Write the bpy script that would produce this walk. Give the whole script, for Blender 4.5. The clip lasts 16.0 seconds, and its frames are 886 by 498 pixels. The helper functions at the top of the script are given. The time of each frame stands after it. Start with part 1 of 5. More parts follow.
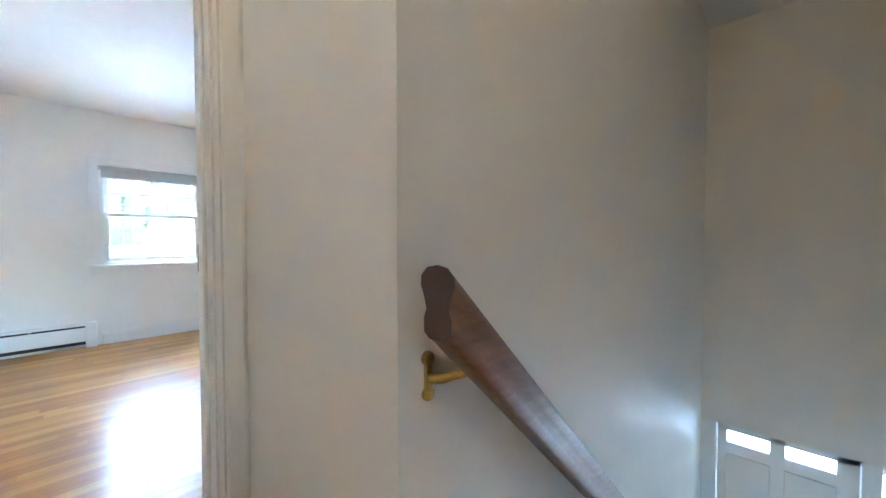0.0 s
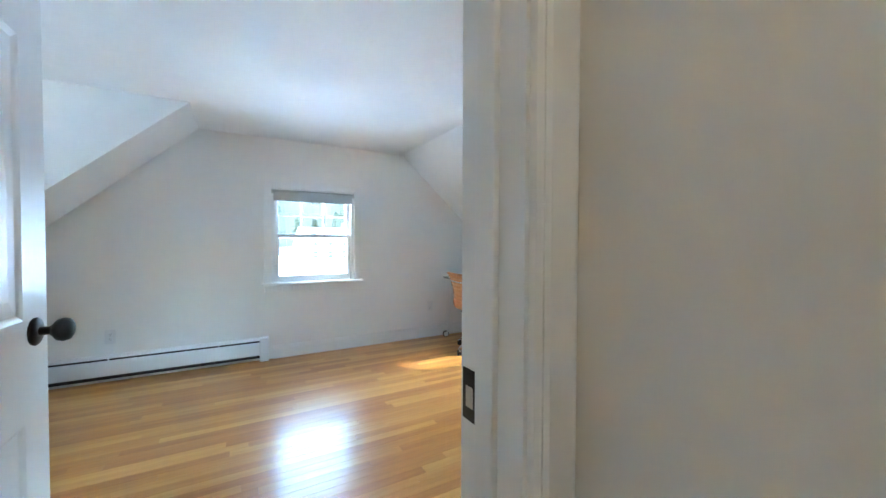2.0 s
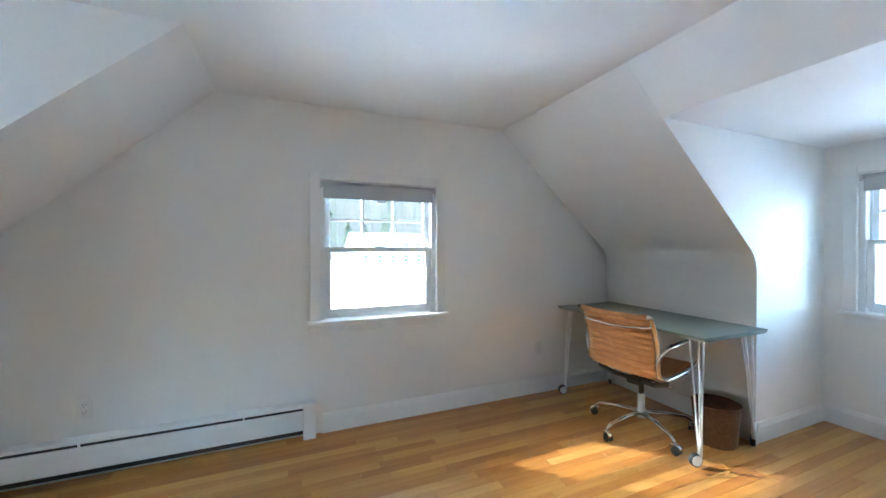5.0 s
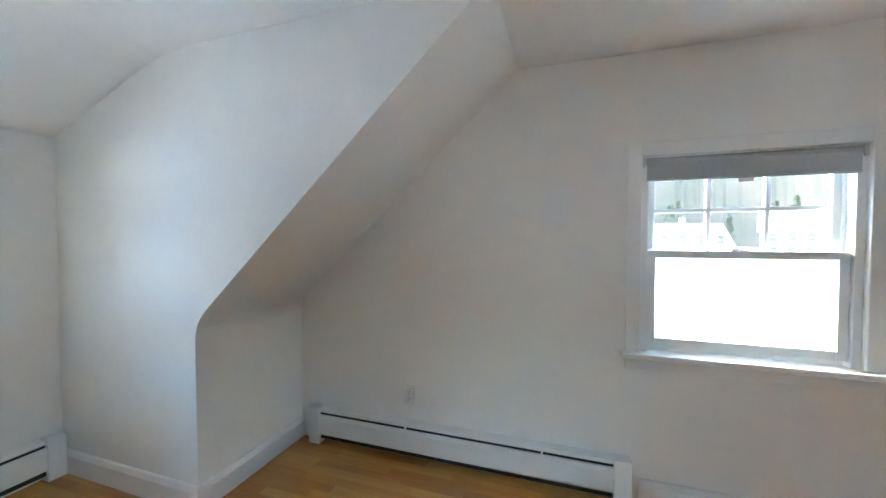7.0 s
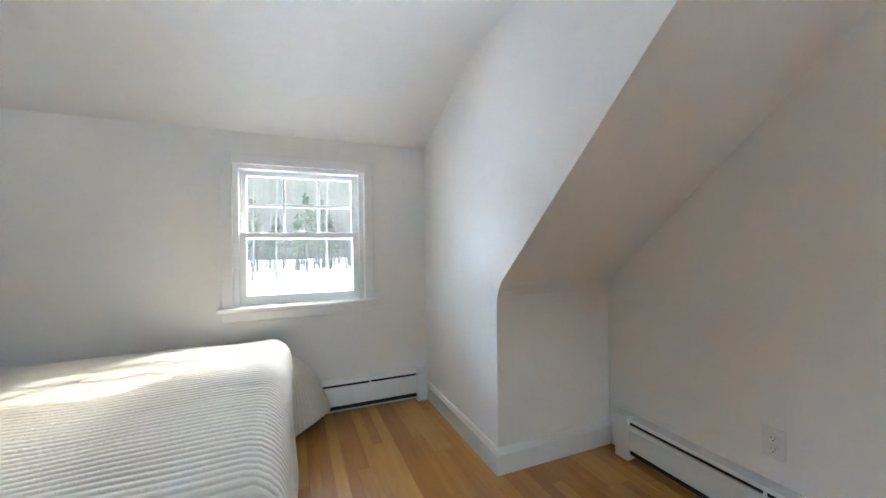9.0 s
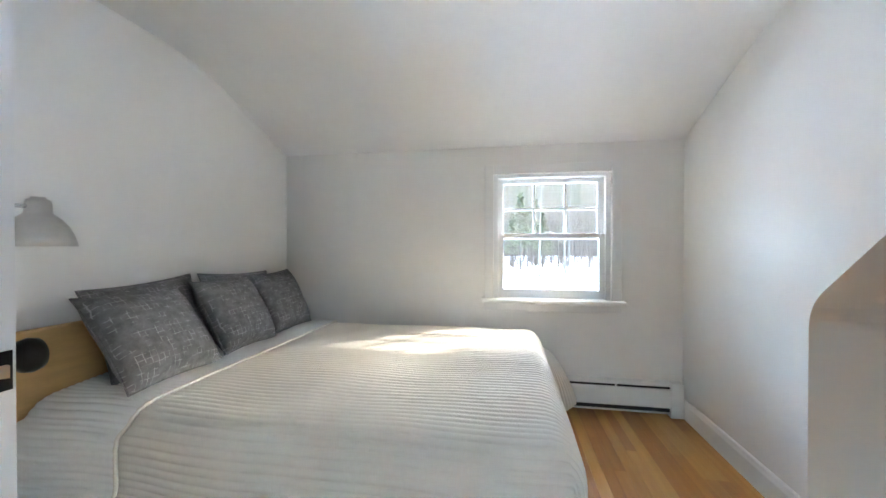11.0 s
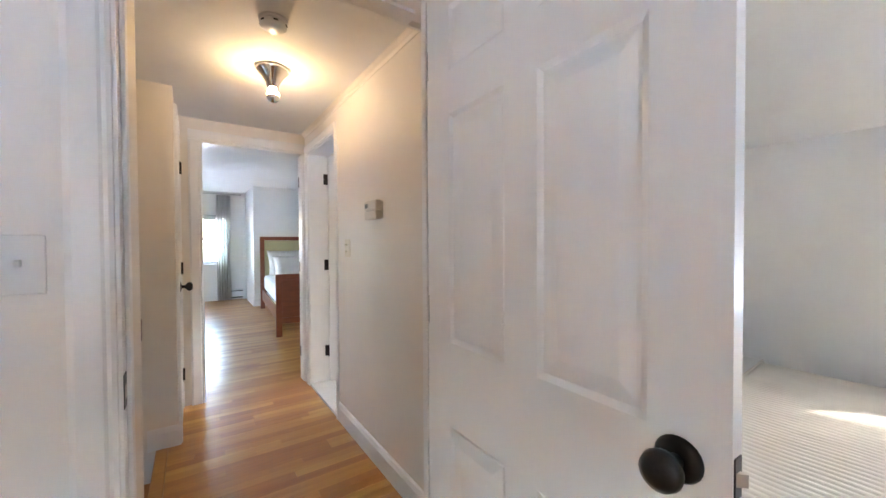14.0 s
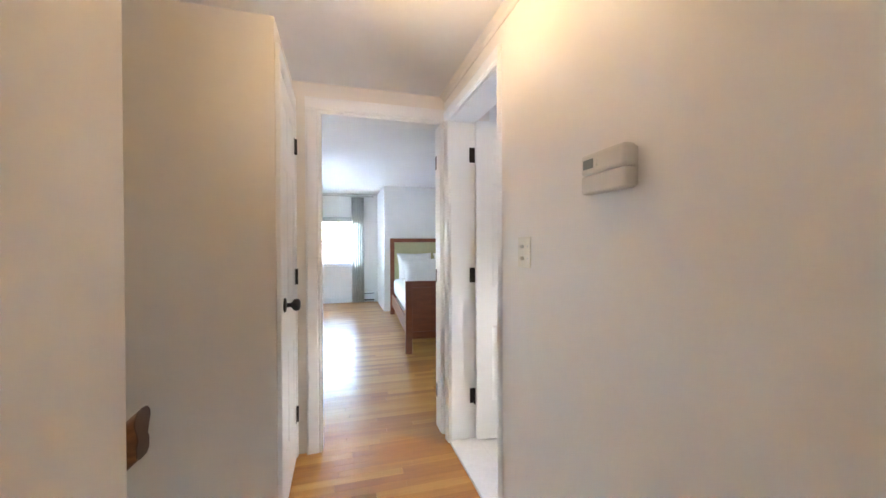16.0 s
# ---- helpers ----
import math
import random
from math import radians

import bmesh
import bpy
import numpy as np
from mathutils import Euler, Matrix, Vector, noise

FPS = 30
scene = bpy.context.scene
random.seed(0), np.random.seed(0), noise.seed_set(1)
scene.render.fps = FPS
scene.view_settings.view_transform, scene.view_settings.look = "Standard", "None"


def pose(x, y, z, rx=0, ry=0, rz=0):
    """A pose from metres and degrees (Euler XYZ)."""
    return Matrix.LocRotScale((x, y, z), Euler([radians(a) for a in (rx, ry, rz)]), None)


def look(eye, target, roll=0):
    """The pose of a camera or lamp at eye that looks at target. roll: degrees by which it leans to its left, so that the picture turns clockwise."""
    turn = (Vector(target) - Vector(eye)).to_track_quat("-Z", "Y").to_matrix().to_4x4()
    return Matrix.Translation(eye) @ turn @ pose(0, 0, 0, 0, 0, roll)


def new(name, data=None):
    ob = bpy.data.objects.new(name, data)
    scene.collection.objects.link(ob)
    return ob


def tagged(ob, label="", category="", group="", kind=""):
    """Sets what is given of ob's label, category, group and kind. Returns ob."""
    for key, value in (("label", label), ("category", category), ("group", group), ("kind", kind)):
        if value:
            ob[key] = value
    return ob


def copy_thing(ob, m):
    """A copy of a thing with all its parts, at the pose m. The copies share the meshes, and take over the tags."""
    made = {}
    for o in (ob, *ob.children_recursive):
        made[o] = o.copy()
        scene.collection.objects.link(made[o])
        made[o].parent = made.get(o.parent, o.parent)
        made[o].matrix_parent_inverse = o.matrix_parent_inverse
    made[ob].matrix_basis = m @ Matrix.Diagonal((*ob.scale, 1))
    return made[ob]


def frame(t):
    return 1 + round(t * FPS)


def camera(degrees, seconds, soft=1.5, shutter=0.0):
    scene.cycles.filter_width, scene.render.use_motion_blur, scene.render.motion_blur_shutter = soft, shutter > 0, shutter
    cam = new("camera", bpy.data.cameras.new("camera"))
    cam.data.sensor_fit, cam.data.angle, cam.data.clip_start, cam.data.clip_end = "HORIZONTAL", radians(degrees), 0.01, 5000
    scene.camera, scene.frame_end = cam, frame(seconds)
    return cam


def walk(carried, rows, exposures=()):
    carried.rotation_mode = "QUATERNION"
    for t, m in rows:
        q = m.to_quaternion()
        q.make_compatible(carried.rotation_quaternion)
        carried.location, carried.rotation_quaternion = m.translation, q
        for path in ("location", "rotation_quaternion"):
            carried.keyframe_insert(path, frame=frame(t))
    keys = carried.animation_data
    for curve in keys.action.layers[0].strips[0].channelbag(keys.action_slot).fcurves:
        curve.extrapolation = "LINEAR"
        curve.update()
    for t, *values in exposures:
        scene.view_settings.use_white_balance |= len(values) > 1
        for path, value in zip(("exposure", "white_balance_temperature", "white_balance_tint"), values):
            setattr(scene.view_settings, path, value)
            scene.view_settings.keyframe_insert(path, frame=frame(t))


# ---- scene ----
# seconds, stops, kelvin, tint: the picture is set cooler on the stairs and warms up towards the hall
EXPOSURES = [(0, 6.32, 5750, -1), (1, 6.0, 5650, -4), (2, 5.92, 5600, -5), (3, 5.72, 5650, -5), (5.5, 5.5, 6100, -1), (6, 5.75, 6200, -1), (7.5, 5.2, 6600, 2), (8, 5.42, 6750, 3), (8.5, 5.45, 6850, 4), (9, 5.43, 6950, 5), (11.5, 5.53, 7000, 6), (12, 5.46, 7000, 6), (12.5, 5.42, 7000, 8), (13.5, 5.65, 7050, 9), (14, 5.88, 7150, 11), (14.5, 5.95, 7150, 11), (15, 6.05, 7050, 10), (16, 6.12, 7000, 10)]
cam = camera(101.1, 16.0)
PATH = [
    (0, (-0.268, -1.147, 0.974), (1.184, 0.227, 0.917), -0.0),
    (0.7, (-0.322, -1.039, 1.093), (0.926, 0.523, 1.05), 0.3),
    (1.5, (-0.305, -0.687, 1.132), (0.725, 1.027, 1.087), 0.1),
    (2.5, (-0.298, -0.239, 1.152), (0.681, 1.505, 1.11), 0.2),
    (3, (-0.26, -0.028, 1.154), (0.707, 1.722, 1.108), 0.1),
    (5.5, (-0.17, 1.117, 1.25), (0.399, 3.034, 1.232), -0.0),
    (6, (-0.254, 1.264, 1.269), (-0.056, 3.254, 1.24), 0.1),
    (6.5, (-0.285, 1.398, 1.244), (-0.512, 3.385, 1.231), 0.3),
    (7, (-0.347, 1.507, 1.271), (-0.978, 3.404, 1.21), -0.0),
    (7.5, (-0.438, 1.615, 1.226), (-1.454, 3.338, 1.179), 0.3),
    (8, (-0.435, 1.801, 1.123), (-1.857, 3.208, 1.113), -0.8),
    (8.5, (-0.447, 1.838, 1.11), (-2.137, 2.908, 1.089), -0.9),
    (9, (-0.429, 1.815, 1.09), (-2.276, 2.581, 1.079), -0.7),
    (11.3, (-0.307, 1.564, 1.112), (-2.243, 1.06, 1.091), -0.0),
    (11.5, (-0.287, 1.567, 1.118), (-2.19, 0.951, 1.094), -0.1),
    (12, (-0.227, 1.595, 1.143), (-2.012, 0.694, 1.108), -0.4),
    (12.5, (-0.179, 1.548, 1.159), (-1.832, 0.423, 1.128), -0.5),
    (13, (-0.145, 1.457, 1.182), (-1.634, 0.122, 1.152), -0.6),
    (13.5, (-0.117, 1.267, 1.221), (-1.416, -0.254, 1.181), -0.3),
    (14, (-0.137, 1.034, 1.244), (-1.27, -0.613, 1.208), -0.3),
    (14.5, (-0.208, 0.793, 1.257), (-1.178, -0.955, 1.218), -0.3),
    (15, (-0.243, 0.532, 1.232), (-1.035, -1.304, 1.201), -0.4),
    (15.5, (-0.271, 0.243, 1.235), (-0.907, -1.652, 1.206), -0.4),
    (16, (-0.309, -0.062, 1.236), (-0.858, -1.985, 1.218), -0.2),
]
walk(cam, [(t, look(eye, target, roll)) for t, eye, target, roll in PATH], EXPOSURES)

# ---- light ----
world = bpy.data.worlds.new("world")
scene.world = world
world.use_nodes = True
wn = world.node_tree.nodes
sky = wn.new("ShaderNodeTexSky")
sky.sky_type, sky.sun_disc = "NISHITA", False
SUN_DIR = Vector((0.735, -0.725, -0.74)).normalized()
sky.dust_density, sky.ozone_density = 1.4, 0.7
sky.sun_elevation = math.asin(-SUN_DIR.z)
sky.sun_rotation = math.atan2(-SUN_DIR.x, -SUN_DIR.y)
wn["Background"].inputs["Strength"].default_value = 0.15
world.node_tree.links.new(sky.outputs[0], wn["Background"].inputs[0])
sun = new("sun", bpy.data.lights.new("sun", "SUN"))
sun.data.energy, sun.data.angle, sun.data.color = 0.15, radians(1.2), (1.0, 0.985, 0.96)
sun.matrix_world = look((0, 0, 30), tuple(Vector((0, 0, 30)) + SUN_DIR))


# ---- materials ----
def material(name, colour, rough=0.5, metal=0.0, vary=0.06, scale=6.0, bump=0.0, bump_scale=60.0, coat=0.0, stretch=(1, 1, 1), island=False, random_amount=0.0, dark=None, mid=None):
    m = bpy.data.materials.new(name)
    m.use_nodes = True
    n, l = m.node_tree.nodes, m.node_tree.links
    b = n["Principled BSDF"]
    b.inputs["Roughness"].default_value = rough
    b.inputs["Metallic"].default_value = metal
    b.inputs["Coat Weight"].default_value = coat
    b.inputs["Coat Roughness"].default_value = 0.12
    tc = n.new("ShaderNodeTexCoord")
    mp = n.new("ShaderNodeMapping")
    mp.inputs["Scale"].default_value = stretch
    l.new(tc.outputs["Object"], mp.inputs[0])
    big, fine = n.new("ShaderNodeTexNoise"), n.new("ShaderNodeTexNoise")
    big.inputs["Scale"].default_value, fine.inputs["Scale"].default_value = scale, scale * 9
    big.inputs["Detail"].default_value = fine.inputs["Detail"].default_value = 3
    l.new(mp.outputs[0], big.inputs["Vector"])
    l.new(mp.outputs[0], fine.inputs["Vector"])
    mx = n.new("ShaderNodeMath")
    mx.operation = "MULTIPLY_ADD"
    l.new(fine.outputs[0], mx.inputs[0])
    mx.inputs[1].default_value = 0.45
    l.new(big.outputs[0], mx.inputs[2])
    fac = mx.outputs[0]
    if random_amount:
        if island:
            g = n.new("ShaderNodeNewGeometry")
            rnd = g.outputs["Random Per Island"]
        else:
            rnd = n.new("ShaderNodeObjectInfo").outputs["Random"]
        ad = n.new("ShaderNodeMath")
        ad.operation = "MULTIPLY_ADD"
        l.new(rnd, ad.inputs[0])
        ad.inputs[1].default_value = random_amount
        l.new(fac, ad.inputs[2])
        fac = ad.outputs[0]
    ramp = n.new("ShaderNodeValToRGB")
    c = Vector(colour)
    lo = Vector(dark) if dark else c * (1 - vary)
    hi = c if dark else c * (1 + vary * 0.6)
    ramp.color_ramp.elements[0].color = (*lo, 1)
    ramp.color_ramp.elements[1].color = (*[min(1, v) for v in hi], 1)
    if random_amount:
        sc = n.new("ShaderNodeMath")
        sc.operation = "MULTIPLY"
        sc.inputs[1].default_value = 1 / (1.45 + random_amount)
        l.new(fac, sc.inputs[0])
        fac = sc.outputs[0]
        ramp.color_ramp.elements[0].position = 0.24
        ramp.color_ramp.elements[1].position = 0.76
    else:
        ramp.color_ramp.elements[0].position = 0.45
        ramp.color_ramp.elements[1].position = 1.0
    if mid:
        e = ramp.color_ramp.elements.new(0.5)
        e.color = (*mid, 1)
    l.new(fac, ramp.inputs[0])
    l.new(ramp.outputs[0], b.inputs["Base Color"])
    if bump:
        bn = n.new("ShaderNodeTexNoise")
        bn.inputs["Scale"].default_value, bn.inputs["Detail"].default_value = bump_scale, 4
        l.new(mp.outputs[0], bn.inputs["Vector"])
        bp = n.new("ShaderNodeBump")
        bp.inputs["Strength"].default_value, bp.inputs["Distance"].default_value = bump, 0.004
        l.new(bn.outputs[0], bp.inputs["Height"])
        l.new(bp.outputs[0], b.inputs["Normal"])
    return m


PAINT = material("white wall paint", (0.845, 0.838, 0.815), 0.55, vary=0.03, scale=1.2, bump=0.10, bump_scale=90)
HALL_PAINT = material("cream hall paint", (0.80, 0.755, 0.69), 0.5, vary=0.03, scale=1.2, bump=0.10, bump_scale=90)
CEIL_PAINT = material("ceiling paint", (0.85, 0.85, 0.84), 0.7, vary=0.03, scale=1.6, bump=0.35, bump_scale=28)
TRIM = material("white gloss trim", (0.83, 0.83, 0.82), 0.3, vary=0.02, scale=4, bump=0.03, bump_scale=40)
DOOR_PAINT = material("white door paint", (0.82, 0.82, 0.81), 0.28, vary=0.02, scale=3, bump=0.05, bump_scale=30, stretch=(1, 1, 0.25))
ENAMEL = material("white enamel", (0.80, 0.81, 0.81), 0.32, vary=0.02, scale=8)
VINYL = material("white vinyl", (0.82, 0.84, 0.85), 0.35, vary=0.02, scale=8)
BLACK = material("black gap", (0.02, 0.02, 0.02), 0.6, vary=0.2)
BRONZE = material("oil rubbed bronze", (0.035, 0.03, 0.028), 0.32, metal=0.7, vary=0.3, scale=20)
BRASS = material("aged brass", (0.50, 0.33, 0.10), 0.3, metal=1.0, vary=0.3, scale=30)
STEEL = material("latch steel", (0.6, 0.55, 0.48), 0.3, metal=1.0)
CHROME = material("polished aluminium", (0.80, 0.80, 0.81), 0.14, metal=1.0, vary=0.05, scale=15)
NICKEL = material("brushed nickel", (0.58, 0.57, 0.55), 0.28, metal=1.0, vary=0.08, scale=20)
OAK = material("varnished oak strip", (0.655, 0.345, 0.102), 0.32, vary=0.16, scale=2.2, bump=0.05, bump_scale=30, coat=0.22, stretch=(1.2, 14, 14), random_amount=1.1, dark=(0.40, 0.15, 0.033), mid=(0.53, 0.235, 0.054))
OAK_REST = material("varnished oak strip rest", (0.655, 0.345, 0.102), 0.32, vary=0.16, scale=2.2, bump=0.05, bump_scale=30, coat=0.22, stretch=(1.2, 14, 14), random_amount=1.1, dark=(0.40, 0.15, 0.033), mid=(0.53, 0.235, 0.054), island=True)
RAIL_WOOD = material("dark stained handrail", (0.28, 0.125, 0.055), 0.4, vary=0.3, scale=4, coat=0.12, stretch=(1.5, 20, 20), dark=(0.14, 0.056, 0.026))
END_GRAIN = material("handrail end grain", (0.10, 0.055, 0.040), 0.5, vary=0.25, scale=30)
CHERRY = material("cherry wood", (0.26, 0.075, 0.028), 0.35, vary=0.2, scale=3, coat=0.2, stretch=(2, 12, 12), dark=(0.17, 0.045, 0.018))
BIRCH = material("light birch veneer", (0.62, 0.38, 0.17), 0.4, vary=0.12, scale=3, stretch=(2, 14, 14))
FABRIC_GREEN = material("sage upholstery", (0.50, 0.47, 0.27), 0.9, vary=0.08, scale=40, bump=0.2, bump_scale=300)
LINEN = material("white linen", (0.80, 0.80, 0.79), 0.9, vary=0.05, scale=10, bump=0.2, bump_scale=30)
QUILT = material("ivory quilt", (0.70, 0.66, 0.595), 0.92, vary=0.05, scale=9, bump=0.25, bump_scale=120)
SHEET = material("white sheet", (0.76, 0.76, 0.75), 0.9, vary=0.05, scale=9, bump=0.2, bump_scale=120)
LEATHER = material("tan leather", (0.54, 0.25, 0.095), 0.42, vary=0.15, scale=12, bump=0.12, bump_scale=160, dark=(0.44, 0.185, 0.062))
DESK_GREEN = material("grey green linoleum", (0.165, 0.20, 0.172), 0.38, vary=0.06, scale=5)
WICKER = material("brown woven fibre", (0.16, 0.075, 0.035), 0.7, vary=0.4, scale=40, bump=0.4, bump_scale=120)
PLASTIC_BLACK = material("black plastic", (0.02, 0.02, 0.022), 0.4, vary=0.2)
PLASTIC_WHITE = material("white plastic", (0.78, 0.78, 0.77), 0.35, vary=0.02)
PLASTIC_IVORY = material("ivory plastic", (0.74, 0.68, 0.55), 0.4, vary=0.03)
PLASTIC_GREY = material("warm grey plastic", (0.66, 0.62, 0.54), 0.45, vary=0.03)
SHADE_CLOTH = material("grey roller blind cloth", (0.47, 0.49, 0.50), 0.85, vary=0.04, scale=30)
MARBLE = material("white marble", (0.78, 0.77, 0.75), 0.25, vary=0.1, scale=5)
SNOW = material("snow", (0.86, 0.88, 0.92), 0.85, vary=0.05, scale=0.3, bump=0.3, bump_scale=2)
BARK = material("grey brown bark", (0.068, 0.052, 0.040), 0.9, vary=0.3, scale=3)
BIRCH_BARK = material("pale birch bark", (0.085, 0.074, 0.063), 0.85, vary=0.25, scale=3)
TWIGS = material("bare twigs", (0.080, 0.056, 0.042), 0.95, vary=0.3, scale=1)
PINE = material("pine needles", (0.092, 0.102, 0.052), 0.9, vary=0.4, scale=1)
FAR_WOOD = material("distant woods", (0.088, 0.062, 0.045), 0.95, vary=0.5, scale=0.12, bump=0.5, bump_scale=1.0, stretch=(1, 1, 0.4), dark=(0.052, 0.047, 0.029))
CLAPBOARD = material("white clapboard", (0.75, 0.75, 0.74), 0.6, vary=0.05, scale=1)
DARK_GLASS = material("dark window glass", (0.05, 0.06, 0.07), 0.1, vary=0.1)
LCD = material("grey liquid crystal display", (0.27, 0.29, 0.27), 0.2, vary=0.05)
ROOF_GREY = material("asphalt shingle", (0.12, 0.12, 0.13), 0.9, vary=0.2, scale=2)


def pillow_material():
    """Charcoal cloth with a broken grid of pale threads."""
    m = material("charcoal slub cloth", (0.19, 0.19, 0.195), 0.9, vary=0.38, scale=34, bump=0.3, bump_scale=250)
    n, l = m.node_tree.nodes, m.node_tree.links
    b = n["Principled BSDF"]
    base = b.inputs["Base Color"].links[0].from_socket
    tc = n.new("ShaderNodeTexCoord")
    last = base
    for rot, axis in ((0.12, 0), (-0.1, 1)):
        wave = n.new("ShaderNodeTexWave")
        wave.bands_direction = "X" if axis == 0 else "Y"
        wave.inputs["Scale"].default_value = 15.0
        wave.inputs["Distortion"].default_value = 2.2
        wave.inputs["Detail"].default_value = 3.0
        wave.inputs["Detail Scale"].default_value = 1.4
        l.new(tc.outputs["Object"], wave.inputs["Vector"])
        thin = n.new("ShaderNodeMapRange")
        thin.inputs["From Min"].default_value, thin.inputs["From Max"].default_value = 0.945, 1.0
        l.new(wave.outputs["Fac"], thin.inputs["Value"])
        brk = n.new("ShaderNodeTexNoise")
        brk.inputs["Scale"].default_value = 26
        l.new(tc.outputs["Object"], brk.inputs["Vector"])
        cut = n.new("ShaderNodeMapRange")
        cut.inputs["From Min"].default_value, cut.inputs["From Max"].default_value = 0.47, 0.6
        l.new(brk.outputs[0], cut.inputs["Value"])
        mul = n.new("ShaderNodeMath")
        mul.operation = "MULTIPLY"
        l.new(thin.outputs[0], mul.inputs[0])
        l.new(cut.outputs[0], mul.inputs[1])
        mix = n.new("ShaderNodeMix")
        mix.data_type = "RGBA"
        l.new(mul.outputs[0], mix.inputs["Factor"])
        l.new(last, mix.inputs["A"])
        mix.inputs["B"].default_value = (0.42, 0.42, 0.425, 1)
        last = mix.outputs["Result"]
    l.new(last, b.inputs["Base Color"])
    return m


CHARCOAL = pillow_material()


def glass_material(name):
    m = bpy.data.materials.new(name)
    m.use_nodes = True
    n, l = m.node_tree.nodes, m.node_tree.links
    out = n["Material Output"]
    n.remove(n["Principled BSDF"])
    tr, gl, mix, fr = n.new("ShaderNodeBsdfTransparent"), n.new("ShaderNodeBsdfGlossy"), n.new("ShaderNodeMixShader"), n.new("ShaderNodeFresnel")
    gl.inputs["Roughness"].default_value = 0.02
    tr.inputs[0].default_value = (0.93, 0.95, 0.95, 1)
    fr.inputs[0].default_value = 1.3
    l.new(fr.outputs[0], mix.inputs[0])
    l.new(tr.outputs[0], mix.inputs[1])
    l.new(gl.outputs[0], mix.inputs[2])
    l.new(mix.outputs[0], out.inputs[0])
    return m


GLASS = glass_material("window glass")


def curtain_material():
    """Thin white linen that lets light through."""
    m = material("sheer white linen", (0.82, 0.82, 0.80), 0.9, vary=0.04, scale=12, bump=0.2, bump_scale=200)
    n, l = m.node_tree.nodes, m.node_tree.links
    b, tr, mix = n["Principled BSDF"], n.new("ShaderNodeBsdfTranslucent"), n.new("ShaderNodeMixShader")
    tr.inputs[0].default_value = (0.80, 0.80, 0.77, 1)
    mix.inputs[0].default_value = 0.6
    l.new(b.outputs[0], mix.inputs[1])
    l.new(tr.outputs[0], mix.inputs[2])
    l.new(mix.outputs[0], n["Material Output"].inputs[0])
    return m


SHEER = curtain_material()


def emitter(name, colour, strength):
    m = bpy.data.materials.new(name)
    m.use_nodes = True
    b = m.node_tree.nodes["Principled BSDF"]
    b.inputs["Emission Color"].default_value = (*colour, 1)
    b.inputs["Emission Strength"].default_value = strength
    return m


BULB = emitter("lit bulb glass", (1.0, 0.70, 0.40), 5.0)


# ---- mesh helpers ----
def box(bm, x0, x1, y0, y1, z0, z1, bevel=0.0, m=None):
    r = bmesh.ops.create_cube(bm, size=1, matrix=Matrix.LocRotScale(((x0 + x1) / 2, (y0 + y1) / 2, (z0 + z1) / 2), None, (abs(x1 - x0), abs(y1 - y0), abs(z1 - z0))))
    vs = r["verts"]
    if bevel:
        es = list({e for v in vs for e in v.link_edges})
        rr = bmesh.ops.bevel(bm, geom=es, offset=bevel, segments=2, profile=0.5, affect="EDGES")
        vs = list({v for f in rr["faces"] for v in f.verts} | {v for v in vs if v.is_valid})
    if m is not None:
        bmesh.ops.transform(bm, matrix=m, verts=[v for v in vs if v.is_valid])
    return vs


def prism(bm, outline, axis, a, b):
    """A closed outline, in the two other axes in order, drawn out along axis from a to b."""
    def at(p, q):
        return {"x": (q, p[0], p[1]), "y": (p[0], q, p[1]), "z": (p[0], p[1], q)}[axis]
    one = [bm.verts.new(at(p, a)) for p in outline]
    two = [bm.verts.new(at(p, b)) for p in outline]
    k = len(outline)
    fs = [bm.faces.new(one), bm.faces.new(two[::-1])]
    for i in range(k):
        fs.append(bm.faces.new((one[i], two[i], two[(i + 1) % k], one[(i + 1) % k])))
    bmesh.ops.recalc_face_normals(bm, faces=fs)
    return one + two


def tube(bm, points, radius, sides=10, closed=False, flat=1.0, caps=True):
    """A round bar along points; flat squeezes it in its second direction."""
    pts = [Vector(p) for p in points]
    k = len(pts)
    rings = []
    up = Vector((0, 0, 1))
    prev = None
    for i, p in enumerate(pts):
        a = pts[(i - 1) % k] if (closed or i) else pts[0]
        c = pts[(i + 1) % k] if (closed or i < k - 1) else pts[-1]
        d = (c - a).normalized()
        if prev is None:
            s = d.cross(up)
            if s.length < 0.05:
                s = d.cross(Vector((1, 0, 0)))
        else:
            s = prev - d * prev.dot(d)
        s.normalize()
        prev = s
        u = s.cross(d)
        r = radius[i] if isinstance(radius, (list, tuple)) else radius
        rings.append([bm.verts.new(p + (s * math.cos(2 * math.pi * j / sides) + u * math.sin(2 * math.pi * j / sides) * flat) * r) for j in range(sides)])
    for i in range(k if closed else k - 1):
        A, B = rings[i], rings[(i + 1) % k]
        for j in range(sides):
            bm.faces.new((A[j], A[(j + 1) % sides], B[(j + 1) % sides], B[j])).smooth = True
    if caps and not closed:
        bm.faces.new(rings[0][::-1])
        bm.faces.new(rings[-1])


